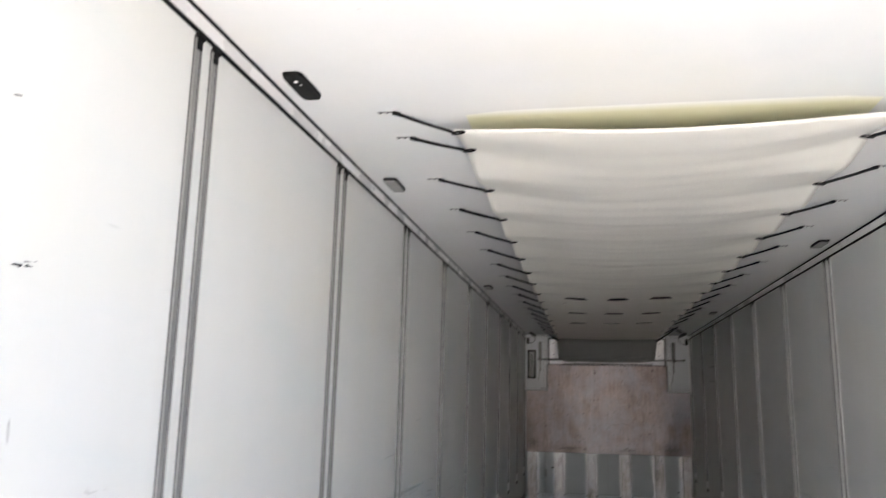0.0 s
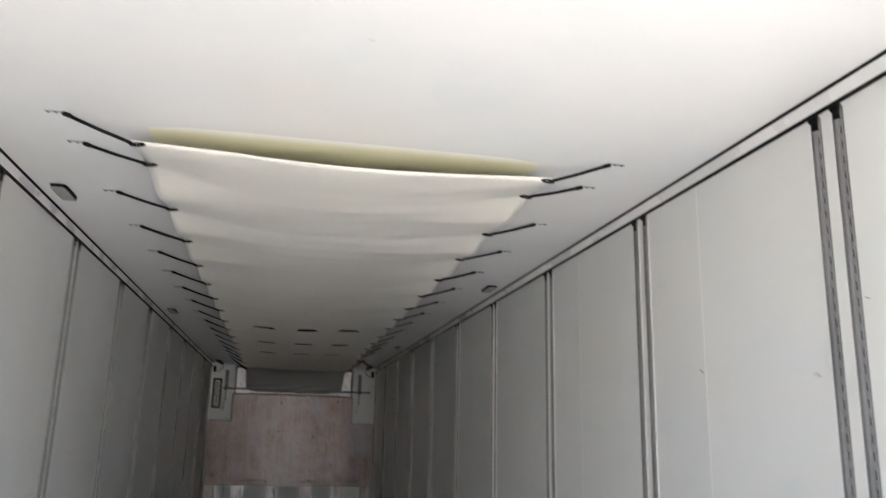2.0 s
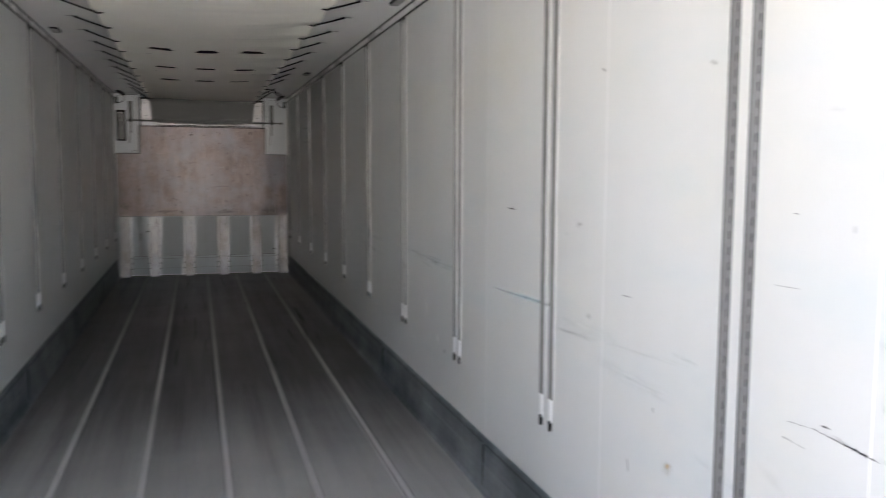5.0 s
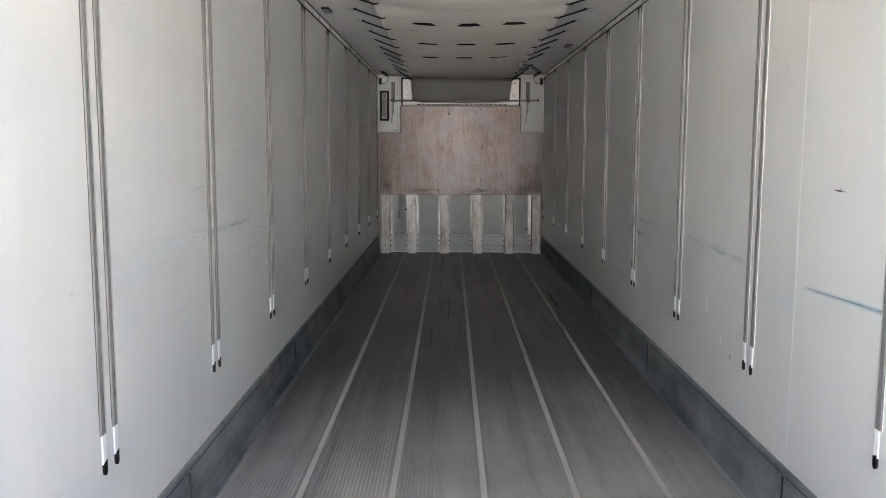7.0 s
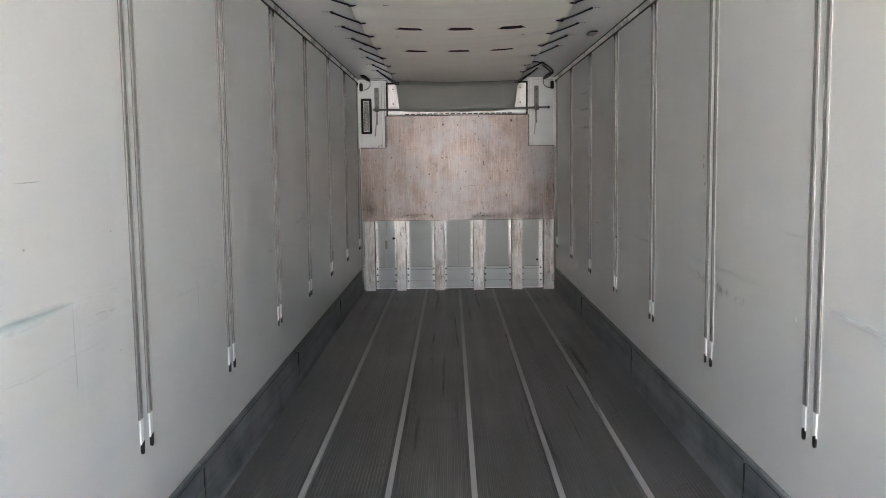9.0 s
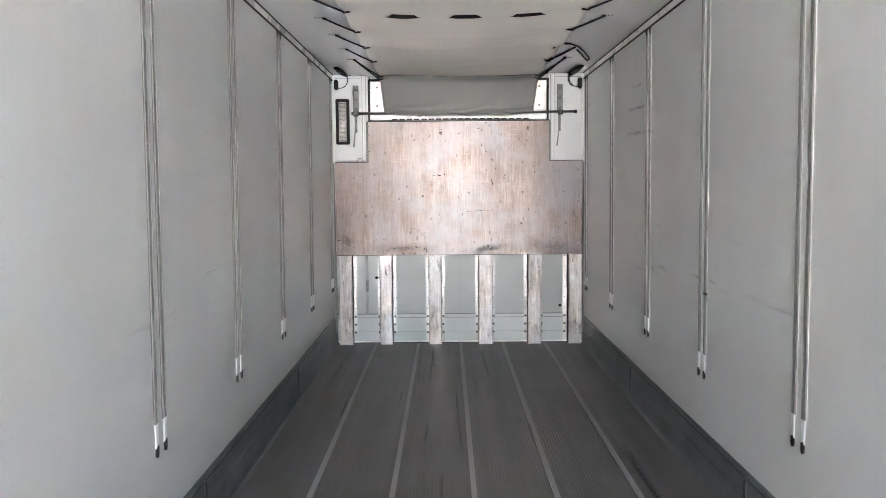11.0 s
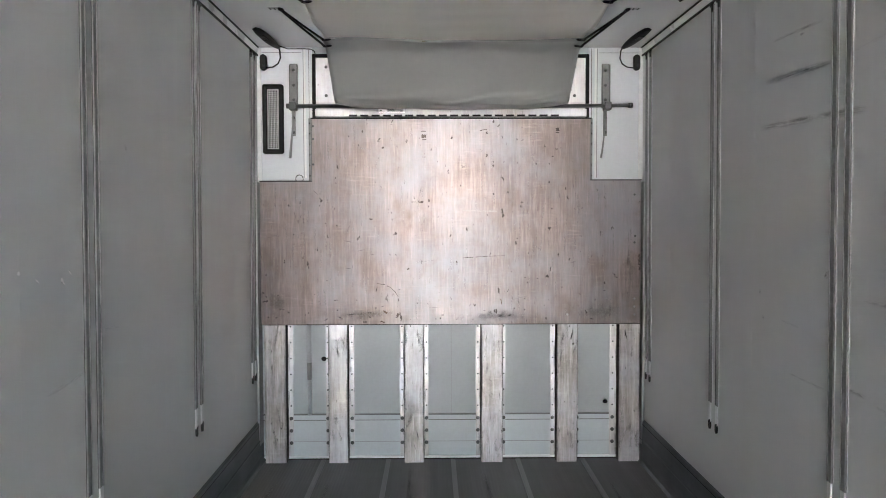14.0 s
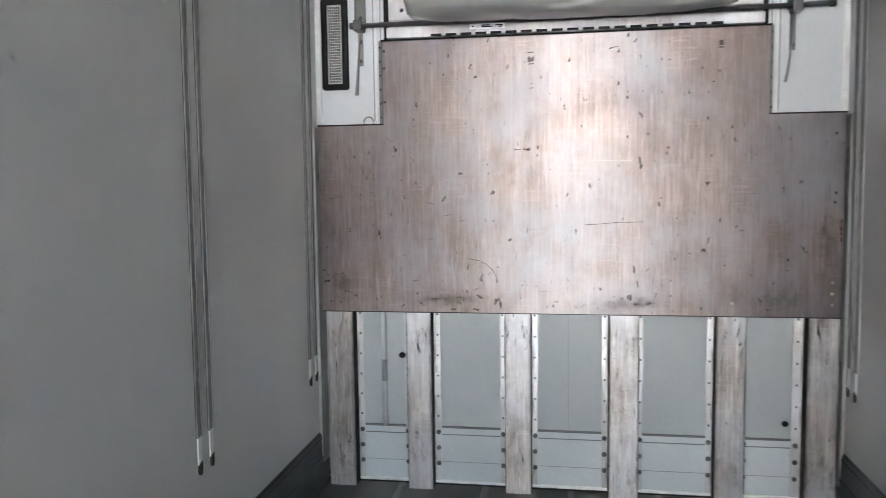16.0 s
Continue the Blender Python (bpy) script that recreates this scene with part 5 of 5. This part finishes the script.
for row in (
    (BAND, 2.95, 1.190, 3.80, 1.186, 0.030), (BAND, 3.70, 1.188, 4.56, 1.181, 0.036), (BAND_GREY, 3.70, 1.182, 4.55, 1.176, 0.050), (BAND, 4.10, 1.186, 4.55, 1.182, 0.014), (BLUE_SMEAR, 4.12, 1.160, 4.34, 1.159, 0.018),
    (LONG_FAINT, 4.56, 1.184, 4.85, 1.178, 0.030), (DARK_SCUFF, 4.63, 1.120, 4.81, 1.112, 0.012), (LONG_FAINT, 4.54, 1.100, 4.77, 1.090, 0.022), (LONG_FAINT, 4.05, 1.029, 4.36, 1.020, 0.025),
    (LONG_FAINT, 4.32, 1.021, 4.76, 1.024, 0.016), (GREY_SMEAR, 4.23, 1.38, 4.255, 1.365, 0.02),
    (DARK_STAIN, 4.78, 1.385, 4.795, 1.37, 0.016), (DARK_STAIN, 4.672, 1.0, 4.684, 0.99, 0.012), (GREY_SMEAR, 4.81, 0.965, 4.83, 0.955, 0.015), (LONG_FAINT, 5.33, 1.053, 5.74, 1.044, 0.018),
    (GREY_SMEAR, 6.76, 0.54, 6.79, 0.525, 0.012), (LONG_FAINT, 3.0, 1.13, 3.5, 1.08, 0.06), (GREY_SMEAR, 2.43, 1.15, 2.60, 1.130, 0.020), (LONG_FAINT, 3.2, 0.92, 3.5, 0.90, 0.03),
    
    (LONG_FAINT, 1.19, 2.03, 1.245, 2.028, 0.010), (WHITE_SCRAPE, 0.98, 1.66, 0.985, 1.58, 0.012),
    (TEAL_SMEAR, 9.30, 1.055, 9.58, 1.080, 0.016), (GREY_SMEAR, 9.90, 1.84, 9.95, 1.80, 0.035), (WHITE_SCRAPE, 9.40, 1.395, 9.44, 1.365, 0.022), (WHITE_SCRAPE, 9.155, 1.435, 9.175, 1.42, 0.014),
    (WHITE_SCRAPE, 9.45, 1.42, 9.48, 1.40, 0.010), (WHITE_SCRAPE, 9.24, 1.41, 9.28, 1.385, 0.008), (LONG_FAINT, 7.0, 1.06, 7.6, 1.05, 0.04), (LONG_FAINT, 8.1, 1.19, 8.5, 1.18, 0.04),
    (TEAL_SMEAR, 7.9, 1.17, 8.2, 1.175, 0.014), (GREY_SMEAR, 8.9, 1.02, 9.02, 1.03, 0.015), (LONG_FAINT, 9.7, 1.20, 9.85, 1.18, 0.02), (WHITE_SCRAPE, 8.0, 1.86, 8.01, 1.80, 0.016),
    (WHITE_SCRAPE, 4.49, 1.30, 4.50, 0.75, 0.010), (WHITE_SCRAPE, 5.66, 1.20, 5.665, 0.80, 0.008),
):
    wall_mark(-1, *row)
def ribbon(bm, side, y0, z0, y1, z1, width, dice, lift=0.0018, bend=0.0):
    """A thin ragged scratch on a side wall, swelling and breaking along its length."""
    n = max(4, int(math.hypot(y1 - y0, z1 - z0) / 0.006))
    d = Vector((0, y1 - y0, z1 - z0)).normalized()
    across = Vector((0, -d.z, d.y))
    before = None
    for i in range(n + 1):
        t = i / n
        w = width * 0.5 * (0.25 + 0.75 * math.sin(math.pi * min(1.0, t * 1.05)) ** 0.7) * dice.uniform(0.35, 1.15)
        c = Vector((side * (HALF - lift), y0 + (y1 - y0) * t, z0 + (z1 - z0) * t)) + across * (bend * math.sin(math.pi * t) + dice.gauss(0, width * 0.10))
        now = (bm.verts.new(c - across * w), bm.verts.new(c + across * w * dice.uniform(0.5, 1.1)))
        if before and dice.random() > 0.10:
            bm.faces.new((before[0], now[0], now[1], before[1]))
        before = now


def scratch(side, material, rows, seed):
    """One scratch, or the few strokes of one, as a single piece."""
    dice = random.Random(seed)
    bm = bmesh.new()
    for r in rows:
        ribbon(bm, side, *r[:5], dice, bend=r[5] if len(r) > 5 else 0.0)
    ob = part("scratch", bm, material, wall_right if side > 0 else wall_left)
    ob.visible_shadow = False


def clump(side, material, y, z, dy, dz, count, slant, seed):
    """A rubbed patch of many short fine strokes."""
    dice = random.Random(seed)
    bm = bmesh.new()
    for i in range(count):
        cy, cz = y + dice.gauss(0, dy * 0.30), z + dice.gauss(0, dz * 0.30)
        a, ln = slant + dice.gauss(0, 0.5), dice.uniform(0.003, 0.014)
        ribbon(bm, side, cy - ln / 2 * math.cos(a), cz - ln / 2 * math.sin(a), cy + ln / 2 * math.cos(a), cz + ln / 2 * math.sin(a), dice.uniform(0.0005, 0.0018), dice)
    ob = part("scuff", bm, material, wall_right if side > 0 else wall_left)
    ob.visible_shadow = False


scratch(1, INK, [(1.252, 1.000, 1.150, 0.993, 0.004), (1.165, 0.994, 1.060, 0.986, 0.008)], 1)
scratch(1, GREY_INK, [(1.330, 0.992, 1.255, 0.998, 0.003), (1.19, 1.004, 1.13, 0.992, 0.003)], 53)
scratch(1, INK, [(1.223, 1.015, 1.196, 1.014, 0.006)], 2)
scratch(1, GREY_INK, [(1.350, 0.950, 1.305, 0.946, 0.004), (1.30, 0.947, 1.27, 0.944, 0.003)], 3)
scratch(1, INK, [(0.922, 0.995, 0.806, 0.998, 0.008, 0.004), (0.895, 0.998, 0.83, 1.001, 0.006)], 4)
scratch(1, GREY_INK, [(0.880, 0.992, 0.80, 0.994, 0.004)], 54)
scratch(1, INK, [(0.797, 1.002, 0.740, 0.998, 0.004, 0.004)], 5)
scratch(1, INK, [(0.812, 1.157, 0.808, 1.142, 0.004)], 6)
scratch(1, GREY_INK, [(2.122, 1.177, 2.050, 1.179, 0.004)], 9)
scratch(1, INK, [(1.909, 0.855, 1.907, 0.836, 0.005)], 10)
scratch(1, GREY_INK, [(1.395, 1.314, 1.308, 1.316, 0.003)], 11)
scratch(1, INK, [(1.342, 1.492, 1.322, 1.490, 0.003)], 12)
scratch(1, GREY_INK, [(1.163, 1.475, 1.152, 1.470, 0.002), (1.152, 1.470, 1.158, 1.458, 0.002), (1.158, 1.458, 1.164, 1.473, 0.002)], 13)
scratch(1, INK, [(3.125, 1.420, 3.030, 1.416, 0.008)], 14)
scratch(1, INK, [(0.979, 1.913, 0.975, 1.908, 0.004)], 15)
scratch(1, GREY_INK, [(2.58, 0.975, 2.44, 0.980, 0.003, 0.004)], 17)
scratch(1, GREY_INK, [(0.850, 1.825, 0.829, 1.826, 0.002)], 18)
scratch(1, GREY_INK, [(1.46, 2.06, 1.44, 2.055, 0.005), (2.28, 1.94, 2.25, 1.925, 0.006)], 19)
scratch(1, GREY_INK, [(0.752, 1.130, 0.735, 1.128, 0.002), (0.728, 1.127, 0.712, 1.126, 0.002), (0.700, 1.120, 0.693, 1.118, 0.005), (0.684, 1.113, 0.668, 1.112, 0.004), (0.676, 1.124, 0.674, 1.118, 0.003)], 20)
scratch(1, GREY_INK, [(0.607, 1.143, 0.598, 1.139, 0.003), (0.594, 1.135, 0.590, 1.131, 0.003)], 21)
scratch(-1, INK, [(0.940, 1.903, 0.992, 1.907, 0.007)], 41)
scratch(-1, GREY_INK, [(0.968, 1.912, 1.002, 1.917, 0.004)], 42)
scratch(-1, GREY_INK, [(0.893, 2.192, 0.922, 2.199, 0.006)], 43)
scratch(-1, GREY_INK, [(3.55, 1.384, 3.79, 1.396, 0.003, 0.004)], 44)
scratch(-1, CHIP, [(9.405, 1.392, 9.432, 1.372, 0.020), (9.455, 1.415, 9.475, 1.400, 0.008), (9.250, 1.405, 9.275, 1.390, 0.006)], 48)
scratch(-1, CHIP, [(9.155, 1.430, 9.172, 1.422, 0.014)], 49)
scratch(1, CHIP, [(5.146, 0.992, 5.142, 0.962, 0.014)], 50)
scratch(1, CHIP, [(4.46, 0.80, 4.45, 0.68, 0.012)], 51)
scratch(1, CHIP, [(4.225, 0.62, 4.205, 0.56, 0.018)], 52)
scratch(-1, GREY_INK, [(4.22, 1.551, 4.36, 1.553, 0.003)], 45)
for row in ((0.948, 1.339, 0.075, 0.034, 90, 2.8), (0.955, 1.342, 0.040, 0.022, 60, 2.8), (0.895, 1.317, 0.055, 0.020, 55, 2.85), (0.690, 1.618, 0.050, 0.030, 50, 2.6), (0.695, 1.598, 0.036, 0.022, 30, 0.7), (0.917, 1.856, 0.030, 0.060, 45, 2.2),
            (0.880, 1.905, 0.018, 0.050, 22, 1.9)):
    clump(1, RUB_DARK if row[0] != 0.955 else GREY_INK, *row, int(row[0] * 1000))
clump(-1, RUB_DARK, 1.230, 1.493, 0.03, 0.010, 24, 0.1, 46)
clump(-1, RUB_PALE, 1.285, 1.494, 0.03, 0.010, 20, 0.1, 47)
for side, y, z in ((-1, 3.813, 1.330), (-1, 3.90, 1.325), (1, 9.70, 1.374), (1, 6.27, 1.605), (1, 6.245, 1.47), (1, 6.27, 1.56)):
    wall_mark(side, WHITE_SCRAPE, y - 0.015, z + 0.02, y + 0.015, z - 0.02, 0.04, 0.0056)
for m, x, y, ang, ln, w in ((GREY_SMEAR, -0.024, 1.553, 25, 0.060, 0.012), (GREY_SMEAR, -0.355, 1.045, 75, 0.030, 0.008), (GREY_SMEAR, -0.819, 1.53, 5, 0.022, 0.006), (GREY_SMEAR, 0.523, 1.452, 40, 0.014, 0.008),
                            (GREY_SMEAR, 0.475, 1.026, 0, 0.022, 0.006), (GREY_SMEAR, -0.699, 1.055, 60, 0.020, 0.008)):
    a = radians(ang)
    mark(ceiling, m, (x, y, roof(y) - 0.0015), (math.cos(a), math.sin(a), 0), (-math.sin(a), math.cos(a), 0), ln, w)
def sheet_ribbon(bm, points, width, dice):
    """A thin ragged scratch along points (x, z) of the sheet."""
    before = None
    for (x0, z0), (x1, z1) in zip(points, points[1:]):
        d = Vector((x1 - x0, 0, z1 - z0))
        across = Vector((-d.z, 0, d.x)).normalized()
        n = max(3, int(d.length / 0.006))
        for i in range(n + 1):
            c = Vector((x0, SKIN - 0.0016, z0)) + d * (i / n) + across * dice.gauss(0, width * 0.12)
            w = width * 0.5 * dice.uniform(0.3, 1.1)
            now = (bm.verts.new(c - across * w), bm.verts.new(c + across * w))
            if before and dice.random() > 0.06:
                bm.faces.new((before[0], now[0], now[1], before[1]))
            before = now


def sheet_scratch(material, points, width, seed):
    bm = bmesh.new()
    sheet_ribbon(bm, points, width, random.Random(seed))
    ob = part("scratch", bm, material, bulkhead)
    ob.visible_shadow = False


sheet_scratch(SPOT, [(-0.470, 1.150), (-0.420, 1.140), (-0.383, 1.122), (-0.355, 1.095), (-0.339, 1.068), (-0.333, 1.033)], 0.0045, 61)
sheet_scratch(SPOT, [(0.075, 1.309), (0.20, 1.318), (0.340, 1.323)], 0.004, 62)
sheet_scratch(RUBBED, [(0.075, 1.609), (0.18, 1.606), (0.289, 1.604)], 0.008, 63)
sheet_scratch(RUBBED, [(-0.567, 1.137), (-0.30, 1.130), (0.016, 1.121)], 0.0014, 64)
sheet_scratch(RUBBED, [(0.05, 1.152), (0.20, 1.142), (0.36, 1.127)], 0.0014, 65)
sheet_scratch(SPOT, [(1.193, 1.332), (1.195, 1.228)], 0.012, 66)
sheet_scratch(RUBBED, [(-0.75, 1.668), (-0.50, 1.672), (-0.42, 1.671)], 0.0014, 67)
sheet_scratch(RUBBED, [(-0.70, 1.70), (-0.45, 1.708)], 0.0014, 68)
for i, (x, z, ln, w, ang) in enumerate(((-1.053, 1.289, 0.020, 0.008, 90), (-0.272, 1.240, 0.016, 0.012, 30), (0.036, 1.279, 0.024, 0.009, 100), (-0.505, 1.554, 0.018, 0.014, 0), (-0.19, 1.663, 0.030, 0.014, 0),
                                        (-0.234, 1.663, 0.030, 0.006, 0), (-0.791, 1.528, 0.008, 0.006, 0), (-0.784, 1.166, 0.008, 0.006, 0), (-0.736, 1.04, 0.010, 0.008, 0), (-0.42, 0.966, 0.030, 0.014, -30),
                                        (-0.516, 0.963, 0.020, 0.012, 10), (-0.546, 0.904, 0.024, 0.014, 0), (-0.435, 0.904, 0.030, 0.012, -15), (-0.339, 0.943, 0.030, 0.016, 70), (-1.176, 1.035, 0.034, 0.012, 10),
                                        (-1.19, 1.09, 0.018, 0.010, 10), (-1.158, 0.936, 0.010, 0.010, 0), (0.361, 1.10, 0.016, 0.009, 60), (0.318, 1.03, 0.034, 0.007, 95), (0.704, 1.122, 0.012, 0.006, 0),
                                        (0.548, 1.177, 0.009, 0.007, 0), (0.469, 1.182, 0.008, 0.006, 0), (-0.171, 2.076, 0.030, 0.026, 0), (-0.172, 2.106, 0.028, 0.010, 0), (-0.168, 2.055, 0.024, 0.008, 0), (-0.169, 1.945, 0.020, 0.006, 0),
                                        (-0.167, 1.965, 0.006, 0.005, 0), (-0.556, 2.104, 0.020, 0.010, 90), (-0.43, 2.002, 0.018, 0.014, 40), (0.205, 2.114, 0.046, 0.008, 8), (0.226, 2.10, 0.018, 0.012, 90),
                                        (0.226, 1.953, 0.018, 0.014, 90), (0.671, 2.112, 0.034, 0.022, 90), (0.642, 1.949, 0.012, 0.007, 0), (0.725, 1.748, 0.016, 0.008, 80), (0.45, 2.051, 0.012, 0.006, 10))):
    a = radians(ang)
    c, d = math.cos(a) * ln / 2, math.sin(a) * ln / 2
    sheet_scratch(SPOT if ln < 0.03 or i % 3 else RUST, [(x - c, z - d), (x, z + 0.001), (x + c, z + d)], w, 100 + i)
for x, z, m in ((1.166, 1.047, BRIGHT), (1.166, 0.996, BRIGHT), (1.167, 0.945, GREY), (0.739, 0.947, BRIGHT), (1.162, 1.708, DARKSTEEL), (1.168, 1.446, DARKSTEEL), (1.164, 1.405, DARKSTEEL), (-0.866, 2.139, DARKSTEEL),
                (-0.866, 2.059, DARKSTEEL), (-0.866, 1.90, DARKSTEEL)):
    part("rivet", disc(0.007, 0.003, 10), m, bulkhead, smooth=True, at=Matrix.Translation((x, SKIN, z)) @ FACE_ON)
clip = thing("rail_clip", "small black clip with a grey tag on a wall rail", "clip")
part("hook", boxes((HALF - 0.016, HALF - 0.0044, 8.385, 8.428, 0.988, 0.998), soft=0.002), RUBBER, clip, at=pose(0, 0, 0))
part("tag", boxes((HALF - 0.012, HALF - 0.006, 8.372, 8.396, 0.955, 0.982), soft=0.002), GREY, clip, "grey tag")

rng = random.Random(5)
for x, z, ln, w in ((-0.55, 0.95, 0.7, 0.12), (0.30, 0.94, 0.8, 0.10), (0.95, 0.97, 0.5, 0.16), (-1.10, 1.02, 0.22, 0.3), (1.14, 1.20, 0.16, 0.6)):
    mark(bulkhead, BROWN, (x, SKIN - 0.0005, z), (1, 0, 0), (0, 0, 1), ln, w, "stain")
for x in (-1.119, -0.721, -0.2375, 0.2585, 0.740, 1.1395):
    for i in range(16):
        u, z = x + rng.uniform(-0.05, 0.05), rng.choice((rng.uniform(0.06, 0.84), rng.uniform(0.06, 0.30), rng.uniform(0.70, 0.84)))
        mark(bulkhead, rng.choice((DARK_STAIN, FINE_DARK, FINE_DARK, BROWN, FINE_BRIGHT)), (u, SKIN - 0.0012 - 0.0001 * i, z), (rng.gauss(0, 0.15), 0, 1), (1, 0, 0), rng.uniform(0.03, 0.16), rng.uniform(0.008, 0.035), "stain")
for i in range(30):
    x, y = rng.uniform(-1.1, 1.1), rng.uniform(6.6, 11.7) if i < 30 else rng.uniform(1.0, 7.0)
    ln, w = rng.uniform(0.4, 1.6), rng.uniform(0.014, 0.06)
    if y + ln / 2 < 11.95:
        mark(floor, WET if i % 3 else DULL, (x, y, 0.0014 + 0.0001 * (i % 7)), (rng.gauss(0, 0.02), 1, 0), (1, 0, 0), ln, w, "streak")
for i in range(40):
    x, z = rng.uniform(-1.15, 1.15), rng.uniform(0.92, 2.15)
    if z > 1.76 and abs(x) > 0.82:
        continue
    a = radians(rng.choice((rng.gauss(0, 8), rng.gauss(0, 25), rng.gauss(90, 7))))
    m = rng.choice((FINE_BRIGHT, FINE_BRIGHT, DARK_STAIN, BLACK_SCRATCH))
    mark(bulkhead, m, (x, SKIN - 0.0008, z), (math.cos(a), 0, math.sin(a)), (math.sin(a), 0, -math.cos(a)), rng.uniform(0.02, 0.14), rng.uniform(0.004, 0.011), "scratch")
for i in range(170):
    x, z = rng.uniform(-1.17, 1.17), rng.uniform(0.95, 2.12)
    ln = rng.uniform(0.03, 0.14)
    if (z + ln / 2 > 1.78 and abs(x) > 0.85) or z + ln / 2 > 2.18 or z - ln / 2 < 0.895:
        continue
    a = radians(rng.gauss(90, 2.5))
    mark(bulkhead, rng.choice((FINE_BRIGHT, FINE_BRIGHT, FINE_DARK)), (x, SKIN - 0.0007, z), (math.cos(a), 0, math.sin(a)), (math.sin(a), 0, -math.cos(a)), ln, rng.uniform(0.004, 0.016), "scratch")
for i in range(26):
    x, z = rng.gauss(-0.1, 0.7), 0.91 + abs(rng.gauss(0, 0.09))
    if abs(x) < 1.17:
        mark(bulkhead, DARK_STAIN, (x, SKIN - 0.0010, z), (1, 0, rng.uniform(-0.5, 0.5)), (rng.uniform(-0.5, 0.5) * -1, 0, 1), rng.uniform(0.015, 0.05), rng.uniform(0.012, 0.03), "stain")

# ---- wall panels, beads and floor planks, piece by piece ----
cuts = [BACK] + sorted(pair_at(k) - 0.45 for k in range(0, 10)) + [FRONT]
for side, wall in ((-1, wall_left), (1, wall_right)):
    for a, b in zip(cuts, cuts[1:]):
        x0, x1 = sorted((side * HALF, side * (HALF + 0.0048)))
        part("panel", boxes((x0, x1, a + 0.0012, b - 0.0012, 0.0, roof(b) - 0.004)), WALL, wall)
    for c in cuts[1:-1]:
        high = 1.0 if c < 4 and side > 0 else 0.35
        part("seam_bead", sweep([(0.0, -0.0014), (0.0006 * high, -0.0009), (0.0008 * high, 0.0), (0.0006 * high, 0.0009), (0.0, 0.0014), (-0.002, 0.0)],
                                lambda u, v, s: (side * (HALF - u), c + v, s), 0.20, 2.60), BEAD if c < 4 and side > 0 else WALL, wall)

PLANK = 0.4195
seams = [-0.8265 + PLANK * i for i in range(5)]
edges = [-HALF] + seams + [HALF]


def plank_mesh(x0, x1):
    """An extruded floor plank with fine ribs along it."""
    pitch = 0.0186
    n = max(3, int((x1 - x0 - 0.036) / pitch))
    pts = [(x0 + 0.018, -0.010)]
    start = (x0 + x1 - n * pitch) / 2
    for i in range(n):
        u = start + i * pitch
        pts += [(u + 0.0012, -0.0050), (u + 0.0028, -0.0010), (u + 0.0100, -0.0010), (u + 0.0116, -0.0050)]
    pts += [(x1 - 0.018, -0.010)]
    bm = bmesh.new()
    rows = [[bm.verts.new((u, y, -0.001 + (v + 0.001) * k)) for u, v in pts] for y, k in ((BACK - 0.12, 1.0), (5.5, 1.0), (8.5, 0.25), (FRONT - 0.01, 0.12))]
    for a, b in zip(rows, rows[1:]):
        for i in range(len(pts) - 1):
            bm.faces.new((a[i + 1], a[i], b[i], b[i + 1]))
    bmesh.ops.recalc_face_normals(bm, faces=bm.faces)
    for f in bm.faces:
        if f.normal.z < 0:
            f.normal_flip()
    return bm


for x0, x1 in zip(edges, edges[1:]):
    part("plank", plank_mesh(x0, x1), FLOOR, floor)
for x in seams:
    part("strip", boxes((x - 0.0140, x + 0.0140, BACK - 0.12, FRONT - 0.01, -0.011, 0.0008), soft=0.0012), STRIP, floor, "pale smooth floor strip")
